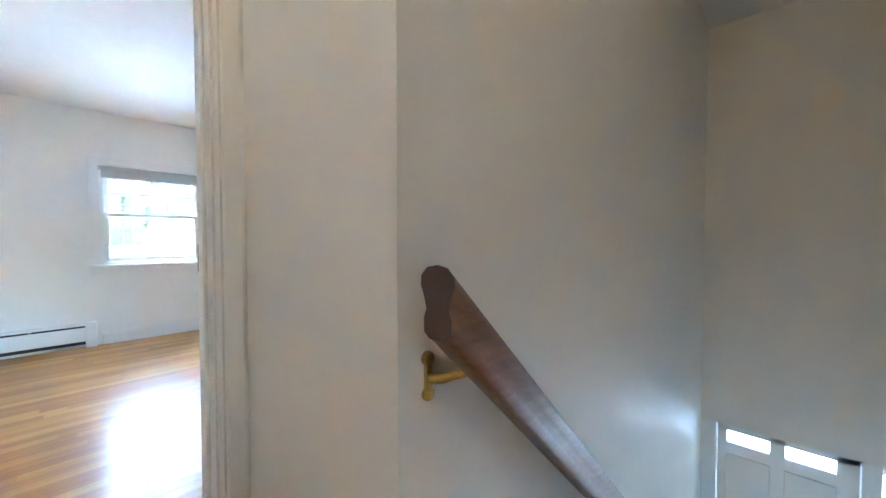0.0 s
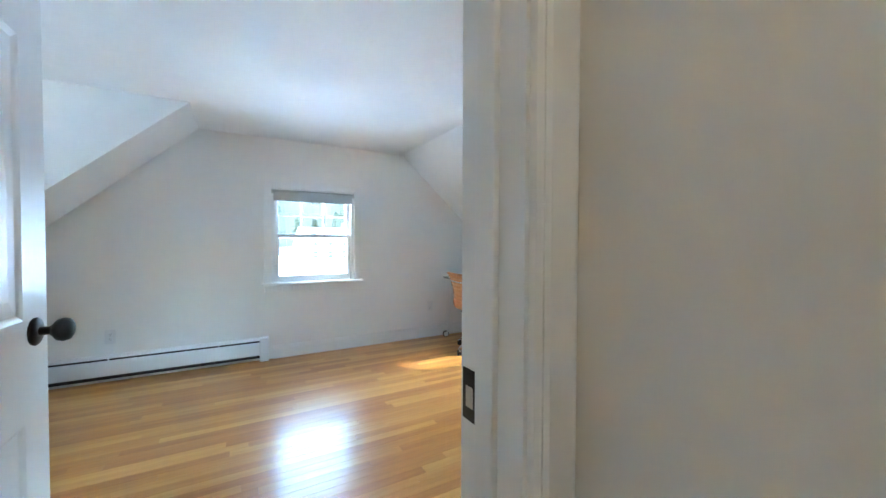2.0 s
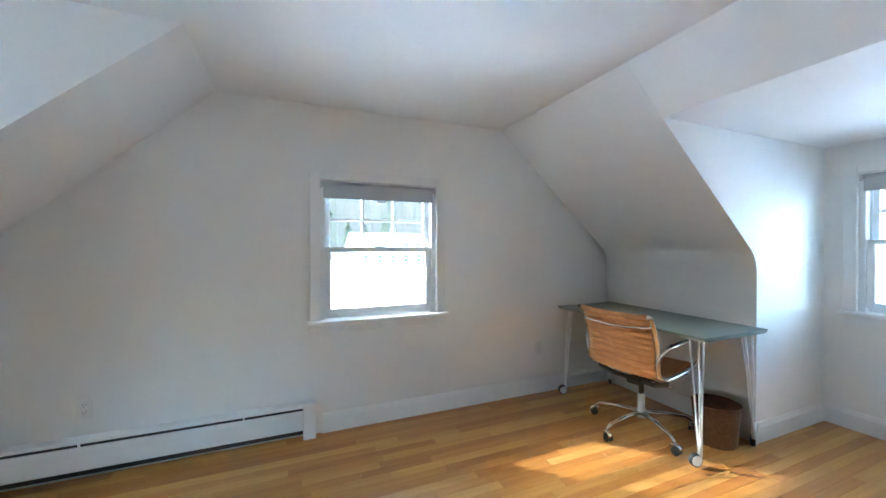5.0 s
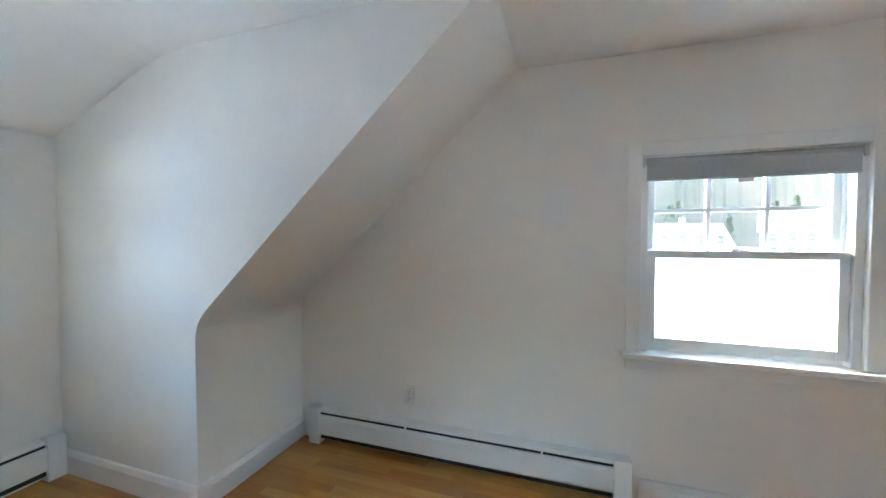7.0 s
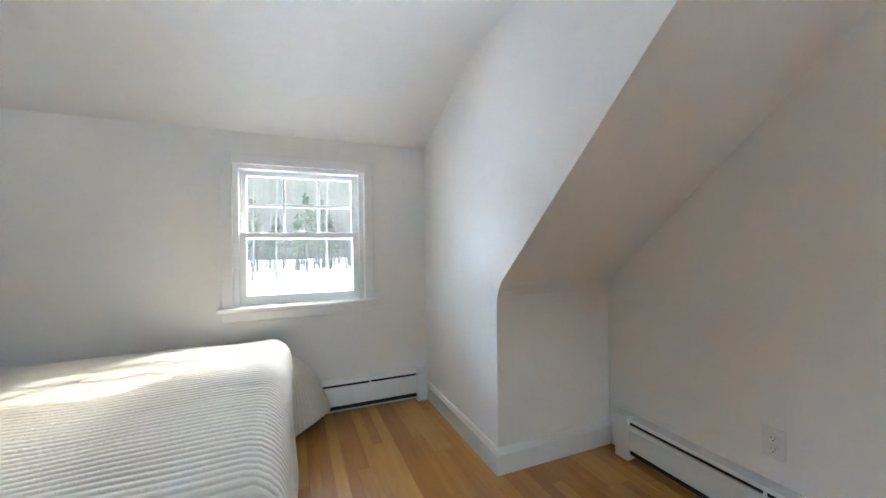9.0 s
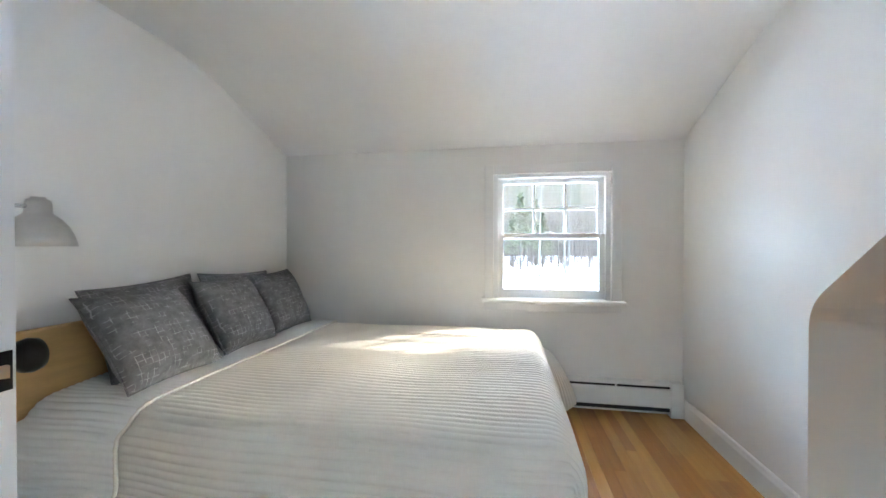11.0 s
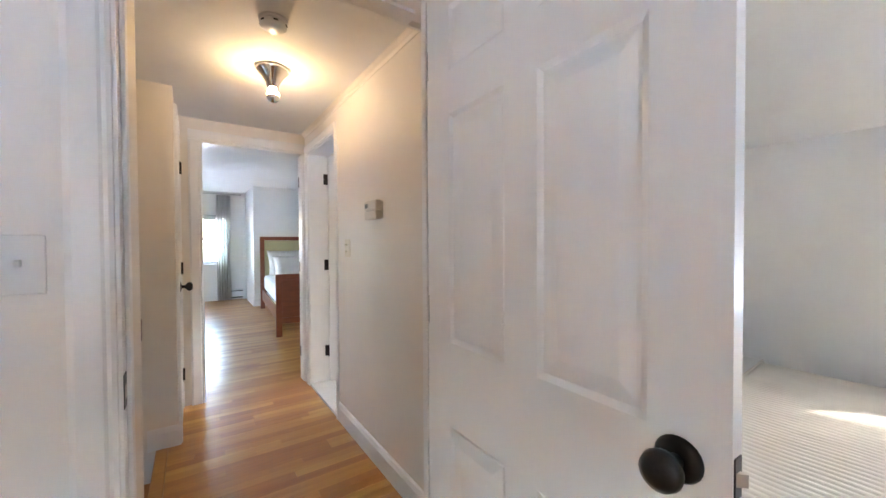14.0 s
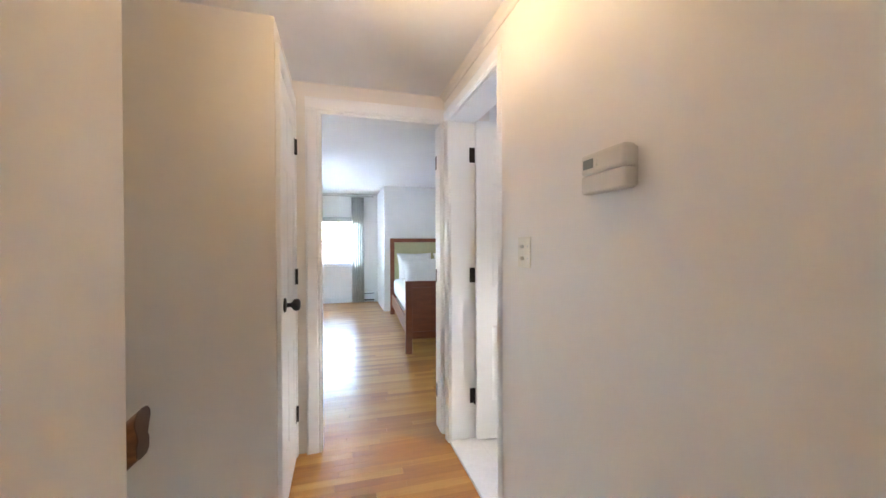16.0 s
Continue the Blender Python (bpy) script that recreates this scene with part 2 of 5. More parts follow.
def lathe(bm, profile, m=None, sides=24):
    """Turns (radius, height) pairs round z."""
    rings = []
    for r, z in profile:
        rings.append([bm.verts.new((max(r, 1e-4) * math.cos(2 * math.pi * j / sides), max(r, 1e-4) * math.sin(2 * math.pi * j / sides), z)) for j in range(sides)])
    for A, B in zip(rings, rings[1:]):
        for j in range(sides):
            bm.faces.new((A[j], A[(j + 1) % sides], B[(j + 1) % sides], B[j])).smooth = True
    bm.faces.new(rings[0][::-1])
    bm.faces.new(rings[-1])
    vs = [v for r in rings for v in r]
    bmesh.ops.recalc_face_normals(bm, faces=list({f for v in vs for f in v.link_faces}))
    if m is not None:
        bmesh.ops.transform(bm, matrix=m, verts=vs)


def part(name, bm, mat, parent=None, label=""):
    me = bpy.data.meshes.new(name)
    bm.to_mesh(me)
    bm.free()
    me.materials.append(mat)
    ob = new(name, me)
    if parent is not None:
        ob.parent = parent
    if label:
        tagged(ob, label)
    return ob


def build(name, mat, parent, fn, label=""):
    bm = bmesh.new()
    fn(bm)
    return part(name, bm, mat, parent, label)


def boxes(name, mat, parent, items, bevel=0.0, label=""):
    bm = bmesh.new()
    for it in items:
        box(bm, *it, bevel=bevel)
    return part(name, bm, mat, parent, label)


def structure(name, mat, items, label="", bevel=0.0):
    return tagged(boxes(name, mat, None, items, bevel), label, kind="structure")


def thing(name, label, category, m=None, group="", kind=""):
    e = new(name)
    if m is not None:
        e.matrix_world = m
    return tagged(e, label, category, group, kind)


# ---- plan, in metres: y runs from the door wall to the gable, x across the house ----
GABLE, CEIL, HALL_CEIL = 3.425, 2.13, 2.21
KNEE_L, KNEE_R, DORM_L, DORM_R = -1.94, 2.476, -2.94, 3.26
BED_WALL = -0.12
BAY = 2.715
DC0, DC1, DC_TOP = 1.128, 2.265, 1.894
STRIP, STAIR0, STAIR1, FAR = 0.031, -0.783, -1.75, -2.37
DOOR_H, STRIKE = 2.03, -0.010
HALL_R = -0.98


def wall_with_hole(name, mat, axis, at0, at1, u0, u1, z0, z1, holes, label):
    """A wall of thickness at0..at1 along axis 'x' or 'y', from u0 to u1, with holes (ua, ub, za, zb) in order of u."""
    bm = bmesh.new()

    def b(ua, ub, za, zb):
        if ub - ua > 1e-4 and zb - za > 1e-4:
            if axis == "y":
                box(bm, ua, ub, at0, at1, za, zb)
            else:
                box(bm, at0, at1, ua, ub, za, zb)
    last = u0
    for ua, ub, za, zb in holes:
        b(last, ua, z0, z1)
        b(ua, ub, z0, za)
        b(ua, ub, zb, z1)
        last = ub
    b(last, u1, z0, z1)
    return tagged(part(name, bm, mat), label, kind="structure")


WA = (-0.006, 0.804, 0.734, 1.650)
WB = (1.487, 2.272, 0.738, 1.610)
WC = (1.33, 2.10, 0.785, 1.69)
T = 0.16

wall_with_hole("wall_gable", PAINT, "y", GABLE, GABLE + T, -2.1, 2.65, -0.05, 2.5, [WA], "white painted gable wall with a window")
wall_with_hole("wall_west", PAINT, "x", DORM_L - T, DORM_L, -0.4, BAY + 0.02, -0.05, 2.3, [WB], "white painted dormer wall with a window")
wall_with_hole("wall_east", PAINT, "x", DORM_R, DORM_R + T, DC0 - 0.02, DC1 + 0.02, -0.05, 2.3, [WC], "white painted dormer wall with a window")


def fillet(points, k, r, steps=6):
    """Rounds corner k of a list of points by about r."""
    p0, p, p1 = Vector(points[k - 1]), Vector(points[k]), Vector(points[k + 1])
    a, b = p + (p0 - p).normalized() * r, p + (p1 - p).normalized() * r
    arc = []
    for i in range(steps + 1):
        t = i / steps
        arc.append(tuple((a * (1 - t) ** 2 + p * 2 * t * (1 - t) + b * t * t)))
    return points[:k] + arc + points[k + 1:]


left = fillet([(KNEE_L, -0.05), (KNEE_L, 0.883), (-0.58, CEIL), (-0.58, 2.5), (-3.1, 2.5), (-3.1, -0.05)], 1, 0.09)
tagged(build("wall_knee_west", PAINT, None, lambda bm: prism(bm, left, "y", BAY, GABLE + 0.02)), "white knee wall rising into the sloped ceiling", kind="structure")
right = fillet([(KNEE_R, -0.05), (KNEE_R, 1.14), (1.362, CEIL), (1.362, 2.5), (3.42, 2.5), (3.42, -0.05)], 1, 0.09)
tagged(build("wall_knee_east", PAINT, None, lambda bm: prism(bm, right, "y", DC1, GABLE + 0.02)), "white knee wall rising into the sloped ceiling", kind="structure")
tagged(build("wall_knee_south", PAINT, None, lambda bm: prism(bm, right, "y", -0.05, DC0)), "white knee wall rising into the sloped ceiling", kind="structure")
dx = KNEE_R - (DC_TOP - 1.14) * (KNEE_R - 1.362) / (CEIL - 1.14)
tagged(build("ceiling_dormer", PAINT, None, lambda bm: prism(bm, [(dx, DC_TOP), (1.362, CEIL), (1.362, 2.5), (3.42, 2.5), (3.42, DC_TOP)], "y", DC0 + 0.001, DC1 - 0.001)), "white sloped ceiling over the dormer", kind="structure")
roof_b = fillet([(-0.6, CEIL), (-2.10, CEIL), (DORM_L - 0.02, 1.797), (DORM_L - 0.02, 2.5), (-0.6, 2.5)], 1, 0.25)
tagged(build("ceiling_west", CEIL_PAINT, None, lambda bm: prism(bm, roof_b, "y", BED_WALL - 0.05, BAY + 0.001)), "white ceiling that slopes down over the bed", kind="structure")
structure("ceiling_room", CEIL_PAINT, [(-0.6, 1.44, -0.05, GABLE + 0.05, CEIL, 2.5)], "white textured flat ceiling")
structure("ceiling_hall", CEIL_PAINT, [(-1.02, 3.0, FAR - 0.06, -0.13, HALL_CEIL, 2.5)], "white hall ceiling")

# walls round the door, the hall and the stairwell
structure("wall_bedroom", PAINT, [(-3.1, -1.0005, BED_WALL - 0.1, BED_WALL, -0.05, 2.5), (-0.98, -0.79, 0.0, 0.10, -0.05, 2.5), (-0.98, -0.79, -0.13, -0.0001, DOOR_H + 0.02, 2.5), (-0.79, STRIKE + 0.02, -0.13, 0, DOOR_H + 0.02, 2.5)], "white painted wall behind the bed and over the door")
tagged(build("wall_stair", HALL_PAINT, None, lambda bm: prism(bm, [(STRIP, STAIR0), (3.3, STAIR0), (3.3, -0.004), (STRIP + 0.03, -0.004), (STRIP + 0.03, -0.13)], "z", -2.6, 2.5)), "cream painted wall beside the stairs", kind="structure")
structure("wall_hall_west_end", HALL_PAINT, [(-1.0, HALL_R, -0.1305, -0.001, -0.05, 2.5)], "cream painted end of the hall wall")
structure("wall_door_east", PAINT, [(STRIKE + 0.02, 2.6, -0.003, 0.0, -0.05, 2.5), (STRIKE + 0.02, STRIP + 0.029, -0.13, -0.0035, -0.05, 2.5)], "white painted wall beside the bedroom door")
wall_with_hole("wall_hall_west", HALL_PAINT, "x", HALL_R - 0.16, HALL_R, FAR - 0.05, -0.131, -0.05, 2.5, [(-2.25, -1.49, -0.06, 2.03)], "cream painted hall wall with a bathroom doorway")
wall_with_hole("wall_hall_end", HALL_PAINT, "y", FAR - 0.12, FAR, -1.3, 0.9, -0.05, 2.5, [(-0.97, -0.19, -0.06, 2.05)], "cream painted wall at the end of the hall")
structure("wall_closet", HALL_PAINT, [(-0.05, 3.3, FAR + 0.001, STAIR1, -2.6, 2.5)], "cream painted closet wall beside the stairs")
structure("wall_stair_end", HALL_PAINT, [(2.40, 2.56, STAIR1, STAIR0, -0.115, 2.5)], "cream painted wall over the front door")

# floors
structure("floor_base", BLACK, [(-3.0, 3.4, -0.12, GABLE + 0.02, -0.06, -0.022), (-1.0, STRIP, FAR - 0.1, -0.12, -0.06, -0.022), (-3.4, 1.2, -8.6, FAR - 0.1, -0.06, -0.022)], "subfloor under the oak strips")


# ---- trim ----
def baseboard(name, x0, y0, x1, y1, inward, h=0.125, gap=False):
    """A baseboard from one floor point to another; inward is the side of the room."""
    a, b = Vector((x0, y0)), Vector((x1, y1))
    d = (b - a).normalized()
    n = Vector(inward)
    bm = bmesh.new()
    prof = [(0, 0), (0.016, 0), (0.016, h - 0.03), (0.012, h - 0.018), (0.009, h - 0.006), (0.004, h), (0, h)]
    ends = []
    for p in (a, b):
        ends.append([bm.verts.new((p.x + n.x * o, p.y + n.y * o, z)) for o, z in prof])
    k = len(prof)
    fs = [bm.faces.new(ends[0]), bm.faces.new(ends[1][::-1])]
    for i in range(k):
        fs.append(bm.faces.new((ends[0][i], ends[1][i], ends[1][(i + 1) % k], ends[0][(i + 1) % k])))
    bmesh.ops.recalc_face_normals(bm, faces=fs)
    return tagged(part(name, bm, TRIM), "white painted moulded baseboard", kind="structure")


baseboard("baseboard_gable", 0.0, GABLE, KNEE_R, GABLE, (0, -1))
baseboard("baseboard_east_knee", KNEE_R, DC1 - 0.016, KNEE_R, GABLE, (-1, 0))
baseboard("baseboard_dormer_a", KNEE_R, DC1, DORM_R, DC1, (0, -1))
baseboard("baseboard_dormer_b", DORM_R, DC0, DORM_R, DC1, (-1, 0))
baseboard("baseboard_dormer_c", KNEE_R, DC0, DORM_R, DC0, (0, 1))
baseboard("baseboard_south_knee", KNEE_R, 0, KNEE_R, DC0 + 0.016, (-1, 0))
baseboard("baseboard_door_wall", 0.09, 0, KNEE_R, 0, (0, 1))
baseboard("baseboard_west_knee", KNEE_L, BAY - 0.016, KNEE_L, GABLE, (1, 0))
baseboard("baseboard_bay", DORM_L, BAY, KNEE_L, BAY, (0, -1))
baseboard("baseboard_hall", HALL_R, -0.003, HALL_R, -1.488, (1, 0))
baseboard("baseboard_closet", -0.066, STAIR1, 0.10, STAIR1, (0, 1))
baseboard("baseboard_strip", STRIP, STAIR0, STRIP + 0.028, -0.154, (-1, 0))
baseboard("baseboard_bed_wall", DORM_L, BED_WALL, -0.98, BED_WALL, (0, 1))


def casing_profile(w=0.085, d=0.02):
    return [(0, 0), (0, d * 0.55), (0.008, d * 0.8), (0.016, d * 0.6), (0.022, d * 0.85), (w - 0.012, d), (w, d * 0.8), (w, 0)]


def casing(name, parent, side, x0, x1, h, m, w=0.085, wl=None, wr=None):
    """Casing on three sides of an opening x0..x1 high h; local y points out of the wall. m places it."""
    wl, wr = wl or w, wr or w
    bm = bmesh.new()
    prism(bm, [(x0 - o * wl / w, y) for o, y in casing_profile(w)], "z", 0, h)
    prism(bm, [(x1 + o * wr / w, y) for o, y in casing_profile(w)], "z", 0, h)
    prism(bm, [(y, h + o) for o, y in casing_profile(w)], "x", x0 - wl, x1 + wr)
    bmesh.ops.transform(bm, matrix=m, verts=bm.verts)
    return part(name, bm, TRIM, parent)


def frame_thing(name, label):
    return tagged(new(name), label, kind="structure")


# ---- windows ----
def window(name, m, w, h, blind, label):
    """Double-hung window, local x across, y inwards into the room from the wall face, z up from the sill."""
    top = thing(name, label, "window", m, kind="structure")
    bm = bmesh.new()
    cw = 0.062
    for xs in ((-cw, 0.0), (w, w + cw)):
        box(bm, xs[0], xs[1], 0.0, 0.018, 0.0, h + cw, bevel=0.003)
    box(bm, 0.0005, w - 0.0005, 0.0, 0.0175, h, h + cw, bevel=0.003)
    part("casing", bm, TRIM, top)
    boxes("window_sill", TRIM, top, [(-cw - 0.022, w + cw + 0.022, -0.06, 0.055, -0.026, 0.0)], 0.006)
    boxes("apron", TRIM, top, [(-cw, w + cw, 0.0, 0.016, -0.085, -0.0265)], 0.003)
    boxes("window_frame", VINYL, top, [(0, 0.032, -0.15, -0.012, 0, h), (w - 0.032, w, -0.15, -0.012, 0, h), (0.032, w - 0.032, -0.15, -0.012, h - 0.024, h), (0.032, w - 0.032, -0.15, -0.0595, -0.004, 0.022), (0.032, 0.045, -0.075, -0.066, 0.022, h - 0.024), (w - 0.045, w - 0.032, -0.075, -0.066, 0.022, h - 0.024)], 0.002)
    mid = h * 0.5
    x0, x1 = 0.034, w - 0.034
    for nm, y0, y1, z0, z1, grid in (("upper_sash", -0.115, -0.08, mid - 0.02, h - 0.026, True), ("lower_sash", -0.062, -0.027, 0.024, mid + 0.02, False)):
        rail_b = 0.040 if not grid else 0.034
        rail_t = 0.034 if not grid else 0.030
        st = 0.036
        s = boxes(nm, VINYL, top, [(x0, x0 + st, y0, y1, z0, z1), (x1 - st, x1, y0, y1, z0, z1), (x0 + st, x1 - st, y0, y1, z0, z0 + rail_b), (x0 + st, x1 - st, y0, y1, z1 - rail_t, z1)], 0.003)
        g0, g1, gz0, gz1 = x0 + st, x1 - st, z0 + rail_b, z1 - rail_t
        boxes("pane", GLASS, s, [(g0, g1, (y0 + y1) / 2 - 0.002, (y0 + y1) / 2 + 0.002, gz0, gz1)]).visible_shadow = False
        if grid:
            for i in (1, 2):
                xx = g0 + (g1 - g0) * i / 3
                boxes("muntin", VINYL, s, [(xx - 0.009, xx + 0.009, y0 + 0.004, y1 - 0.004, gz0, gz1)], 0.002)
            zz = (gz0 + gz1) / 2
            boxes("muntin", VINYL, s, [(g0, g1, y0 + 0.005, y1 - 0.005, zz - 0.009, zz + 0.009)], 0.002)
        else:
            lock = bmesh.new()
            lathe(lock, [(0.016, 0), (0.016, 0.006), (0.010, 0.010)], pose(w / 2, -0.047, z1), 16)
            box(lock, w / 2 - 0.035, w / 2 + 0.035, -0.057, -0.037, z1, z1 + 0.006, bevel=0.002)
            box(lock, w / 2 - 0.004, w / 2 + 0.032, -0.05, -0.04, z1 + 0.006, z1 + 0.014, bevel=0.002)
            part("sash_lock", lock, NICKEL, s, "metal sash lock")
    if blind:
        b = thing("roller_blind", "grey roller blind pulled up to the window head", "blind", m)
        bm = bmesh.new()
        lathe(bm, [(0.019, 0), (0.019, w - 0.03)], pose(0.015, 0.0 - 0.022, h - 0.024, 0, 90, 0), 20)
        part("roll", bm, SHADE_CLOTH, b)
        boxes("cloth", SHADE_CLOTH, b, [(0.022, w - 0.022, -0.0065, -0.005, h - 0.105, h - 0.02)])
        boxes("hem_bar", SHADE_CLOTH, b, [(0.022, w - 0.022, -0.012, -0.001, h - 0.118, h - 0.104)], 0.003)
        boxes("pull_tab", VINYL, b, [(w / 2 - 0.028, w / 2 + 0.028, -0.010, -0.004, h - 0.135, h - 0.117)], 0.002)
        for xs in ((0.002, 0.015), (w - 0.015, w - 0.002)):
            boxes("bracket", NICKEL, b, [(xs[0], xs[1], -0.045, -0.002, h - 0.05, h - 0.004)], 0.002)
    return top


def turned(x, y, z, rz):
    return pose(x, y, z, 0, 0, rz)


window("window_gable", turned(WA[1], GABLE, WA[2], 180), WA[1] - WA[0], WA[3] - WA[2], True, "white double-hung window over the snow")
window("window_west", turned(DORM_L, WB[1], WB[2], -90), WB[1] - WB[0], WB[3] - WB[2], False, "white double-hung window facing the woods")
window("window_east", turned(DORM_R, WC[0], WC[2], 90), WC[1] - WC[0], WC[3] - WC[2], True, "white double-hung window with a grey blind")


# ---- doors ----
def knob_parts(parent, x, y, z, out):
    """A round knob with rosette on a leaf's face; out is +1 or -1 along local y."""
    bm = bmesh.new()
    m = pose(x, y, z, -90 * out, 0, 0)
    lathe(bm, [(0.033, 0), (0.034, 0.004), (0.030, 0.008), (0.014, 0.011)], m)
    lathe(bm, [(0.011, 0.009), (0.010, 0.028), (0.016, 0.034), (0.026, 0.042), (0.029, 0.053), (0.026, 0.064), (0.016, 0.070), (0.004, 0.071)], m)
    return part("knob", bm, BRONZE, parent, "dark bronze door knob")


def panel_leaf(name, w, h, label, m, rows=((0.24, 0.71), (0.95, 1.60), (1.72, 1.90)), latch=True, hinges=(0.25, 1.02, 1.80), t=0.035, latch_z=0.915, knob_z=0.915):
    """Six-panel leaf: local x from the hinges, y 0 to -t, z up."""
    top = thing(name, label, "door", m, kind="structure")
    st = 0.115 * w / 0.8
    mu = 0.10 * w / 0.8
    cols = ((st, w / 2 - mu / 2), (w / 2 + mu / 2, w - st))
    boxes("stile", DOOR_PAINT, top, [(0, st, -t, 0, 0, h)])
    boxes("stile", DOOR_PAINT, top, [(w - st, w, -t, 0, 0, h)])
    last = 0.0
    for a, b in rows:
        boxes("rail", DOOR_PAINT, top, [(st, w - st, -t, 0, last, a)])
        boxes("mullion", DOOR_PAINT, top, [(w / 2 - mu / 2, w / 2 + mu / 2, -t, 0, a, b)])
        last = b
    boxes("rail", DOOR_PAINT, top, [(st, w - st, -t, 0, last, h)])
    for a, b in rows:
        for c0, c1 in cols:
            bm = bmesh.new()
            for side in (0, 1):
                f = [0.0, 0.003, 0.0065, 0.0065, 0.003]
                ins = [0.0, 0.007, 0.013, 0.020, 0.050]
                loops = []
                for dep, i in zip(f, ins):
                    y = -dep if side == 0 else -t + dep
                    loops.append([bm.verts.new(p) for p in ((c0 + i, y, a + i), (c1 - i, y, a + i), (c1 - i, y, b - i), (c0 + i, y, b - i))])
                for A, B in zip(loops, loops[1:]):
                    for j in range(4):
                        bm.faces.new((A[j], A[(j + 1) % 4], B[(j + 1) % 4], B[j]))
                bm.faces.new(loops[-1])
            bmesh.ops.recalc_face_normals(bm, faces=bm.faces)
            part("door_panel", bm, DOOR_PAINT, top)
    knob_parts(top, w - 0.065, 0, knob_z, 1)
    knob_parts(top, w - 0.065, -t, knob_z, -1)
    if latch:
        boxes("latch_plate", BRONZE, top, [(w - 0.0005, w + 0.002, -t + 0.004, -0.004, latch_z - 0.029, latch_z + 0.029)], 0.001)
        bm = bmesh.new()
        prism(bm, [(w + 0.002, -0.011), (w + 0.012, -0.013), (w + 0.002, -0.024)], "z", latch_z - 0.009, latch_z + 0.009)
        part("latch_bolt", bm, STEEL, top, "worn steel latch bolt")
    for z in hinges:
        bm = bmesh.new()
        lathe(bm, [(0.007, -0.045), (0.007, 0.045)], pose(-0.004, 0.007, z), 12)
        box(bm, -0.004, 0.03, 0.0, 0.002, z - 0.045, z + 0.045)
        part("hinge", bm, BRONZE, top, "dark bronze hinge")
    return top


# bedroom door, standing open into the room
HINGE = Vector((-0.738, 0.077))
EDGE = Vector((-0.720, 0.857))
ang = math.degrees(math.atan2(EDGE.y - HINGE.y, EDGE.x - HINGE.x))
LEAF_W = (EDGE - HINGE).length
panel_leaf("door_bedroom", LEAF_W, 2.02, "white six-panel door standing open into the bedroom", pose(HINGE.x - 0.036, HINGE.y, 0.008, 0, 0, ang), t=0.031)

jamb = frame_thing("door_frame_bedroom", "white painted door frame and casing")
boxes("jamb", TRIM, jamb, [(STRIKE, STRIKE + 0.0195, -0.132, 0.002, 0, DOOR_H), (-0.7895, -0.77, 0.0005, 0.066, 0, DOOR_H), (-0.7895, STRIKE + 0.0195, -0.132, 0.002, DOOR_H, DOOR_H + 0.0195)])
boxes("door_stop", TRIM, jamb, [(STRIKE - 0.010, STRIKE, -0.085, -0.045, 0, DOOR_H - 0.012), (-0.77, -0.764, 0.0005, 0.030, 0, DOOR_H - 0.012), (-0.77, STRIKE, -0.085, -0.045, DOOR_H - 0.012, DOOR_H)], 0.002)
casing("casing", jamb, 1, -0.765, STRIKE + 0.007, DOOR_H + 0.005, pose(0, 0.0025, 0), w=0.075)
bm = bmesh.new()
prism(bm, [(STRIKE + 0.006 + o * 0.86, -0.1325 - y) for o, y in casing_profile(0.075)], "z", 0, DOOR_H)
prism(bm, [(-0.1325 - y, DOOR_H + o) for o, y in casing_profile(0.075)], "x", -0.975, STRIP)
part("casing", bm, TRIM, jamb)
for z in (0.258, 1.028, 1.808):
    boxes("hinge_leaf", BRONZE, jamb, [(-0.7705, -0.7675, 0.034, 0.064, z - 0.045, z + 0.045)], 0.001, label="dark bronze hinge leaf")
boxes("strike_plate", BRONZE, jamb, [(STRIKE - 0.002, STRIKE, -0.038, -0.003, 0.885, 0.96)], 0.001, label="dark bronze strike plate")
boxes("strike_hole", STEEL, jamb, [(STRIKE - 0.0028, STRIKE - 0.0018, -0.030, -0.013, 0.905, 0.935)])

# doorway at the end of the hall
end = frame_thing("door_frame_hall_end", "white painted door frame and casing")
boxes("jamb", TRIM, end, [(-0.21, -0.1905, FAR - 0.121, FAR + 0.002, 0, 2.03), (-0.9695, -0.95, FAR - 0.121, FAR + 0.002, 0, 2.03), (-0.9695, -0.1905, FAR - 0.121, FAR + 0.002, 2.03, 2.0495)])
bm = bmesh.new()
prism(bm, [(-0.205 + o, FAR + 0.0025 + y) for o, y in casing_profile(0.085)], "z", 0, 2.035)
prism(bm, [(-0.955 - o * 0.28, FAR + 0.0025 + y) for o, y in casing_profile(0.085)], "z", 0, 2.035)
prism(bm, [(FAR + 0.0025 + y, 2.035 + o) for o, y in casing_profile(0.085)], "x", -0.979, -0.12)
part("casing", bm, TRIM, end)
for z in (0.25, 1.03, 1.80):
    boxes("hinge", BRONZE, end, [(-0.9505, -0.948, FAR - 0.118, FAR - 0.09, z - 0.045, z + 0.045)])

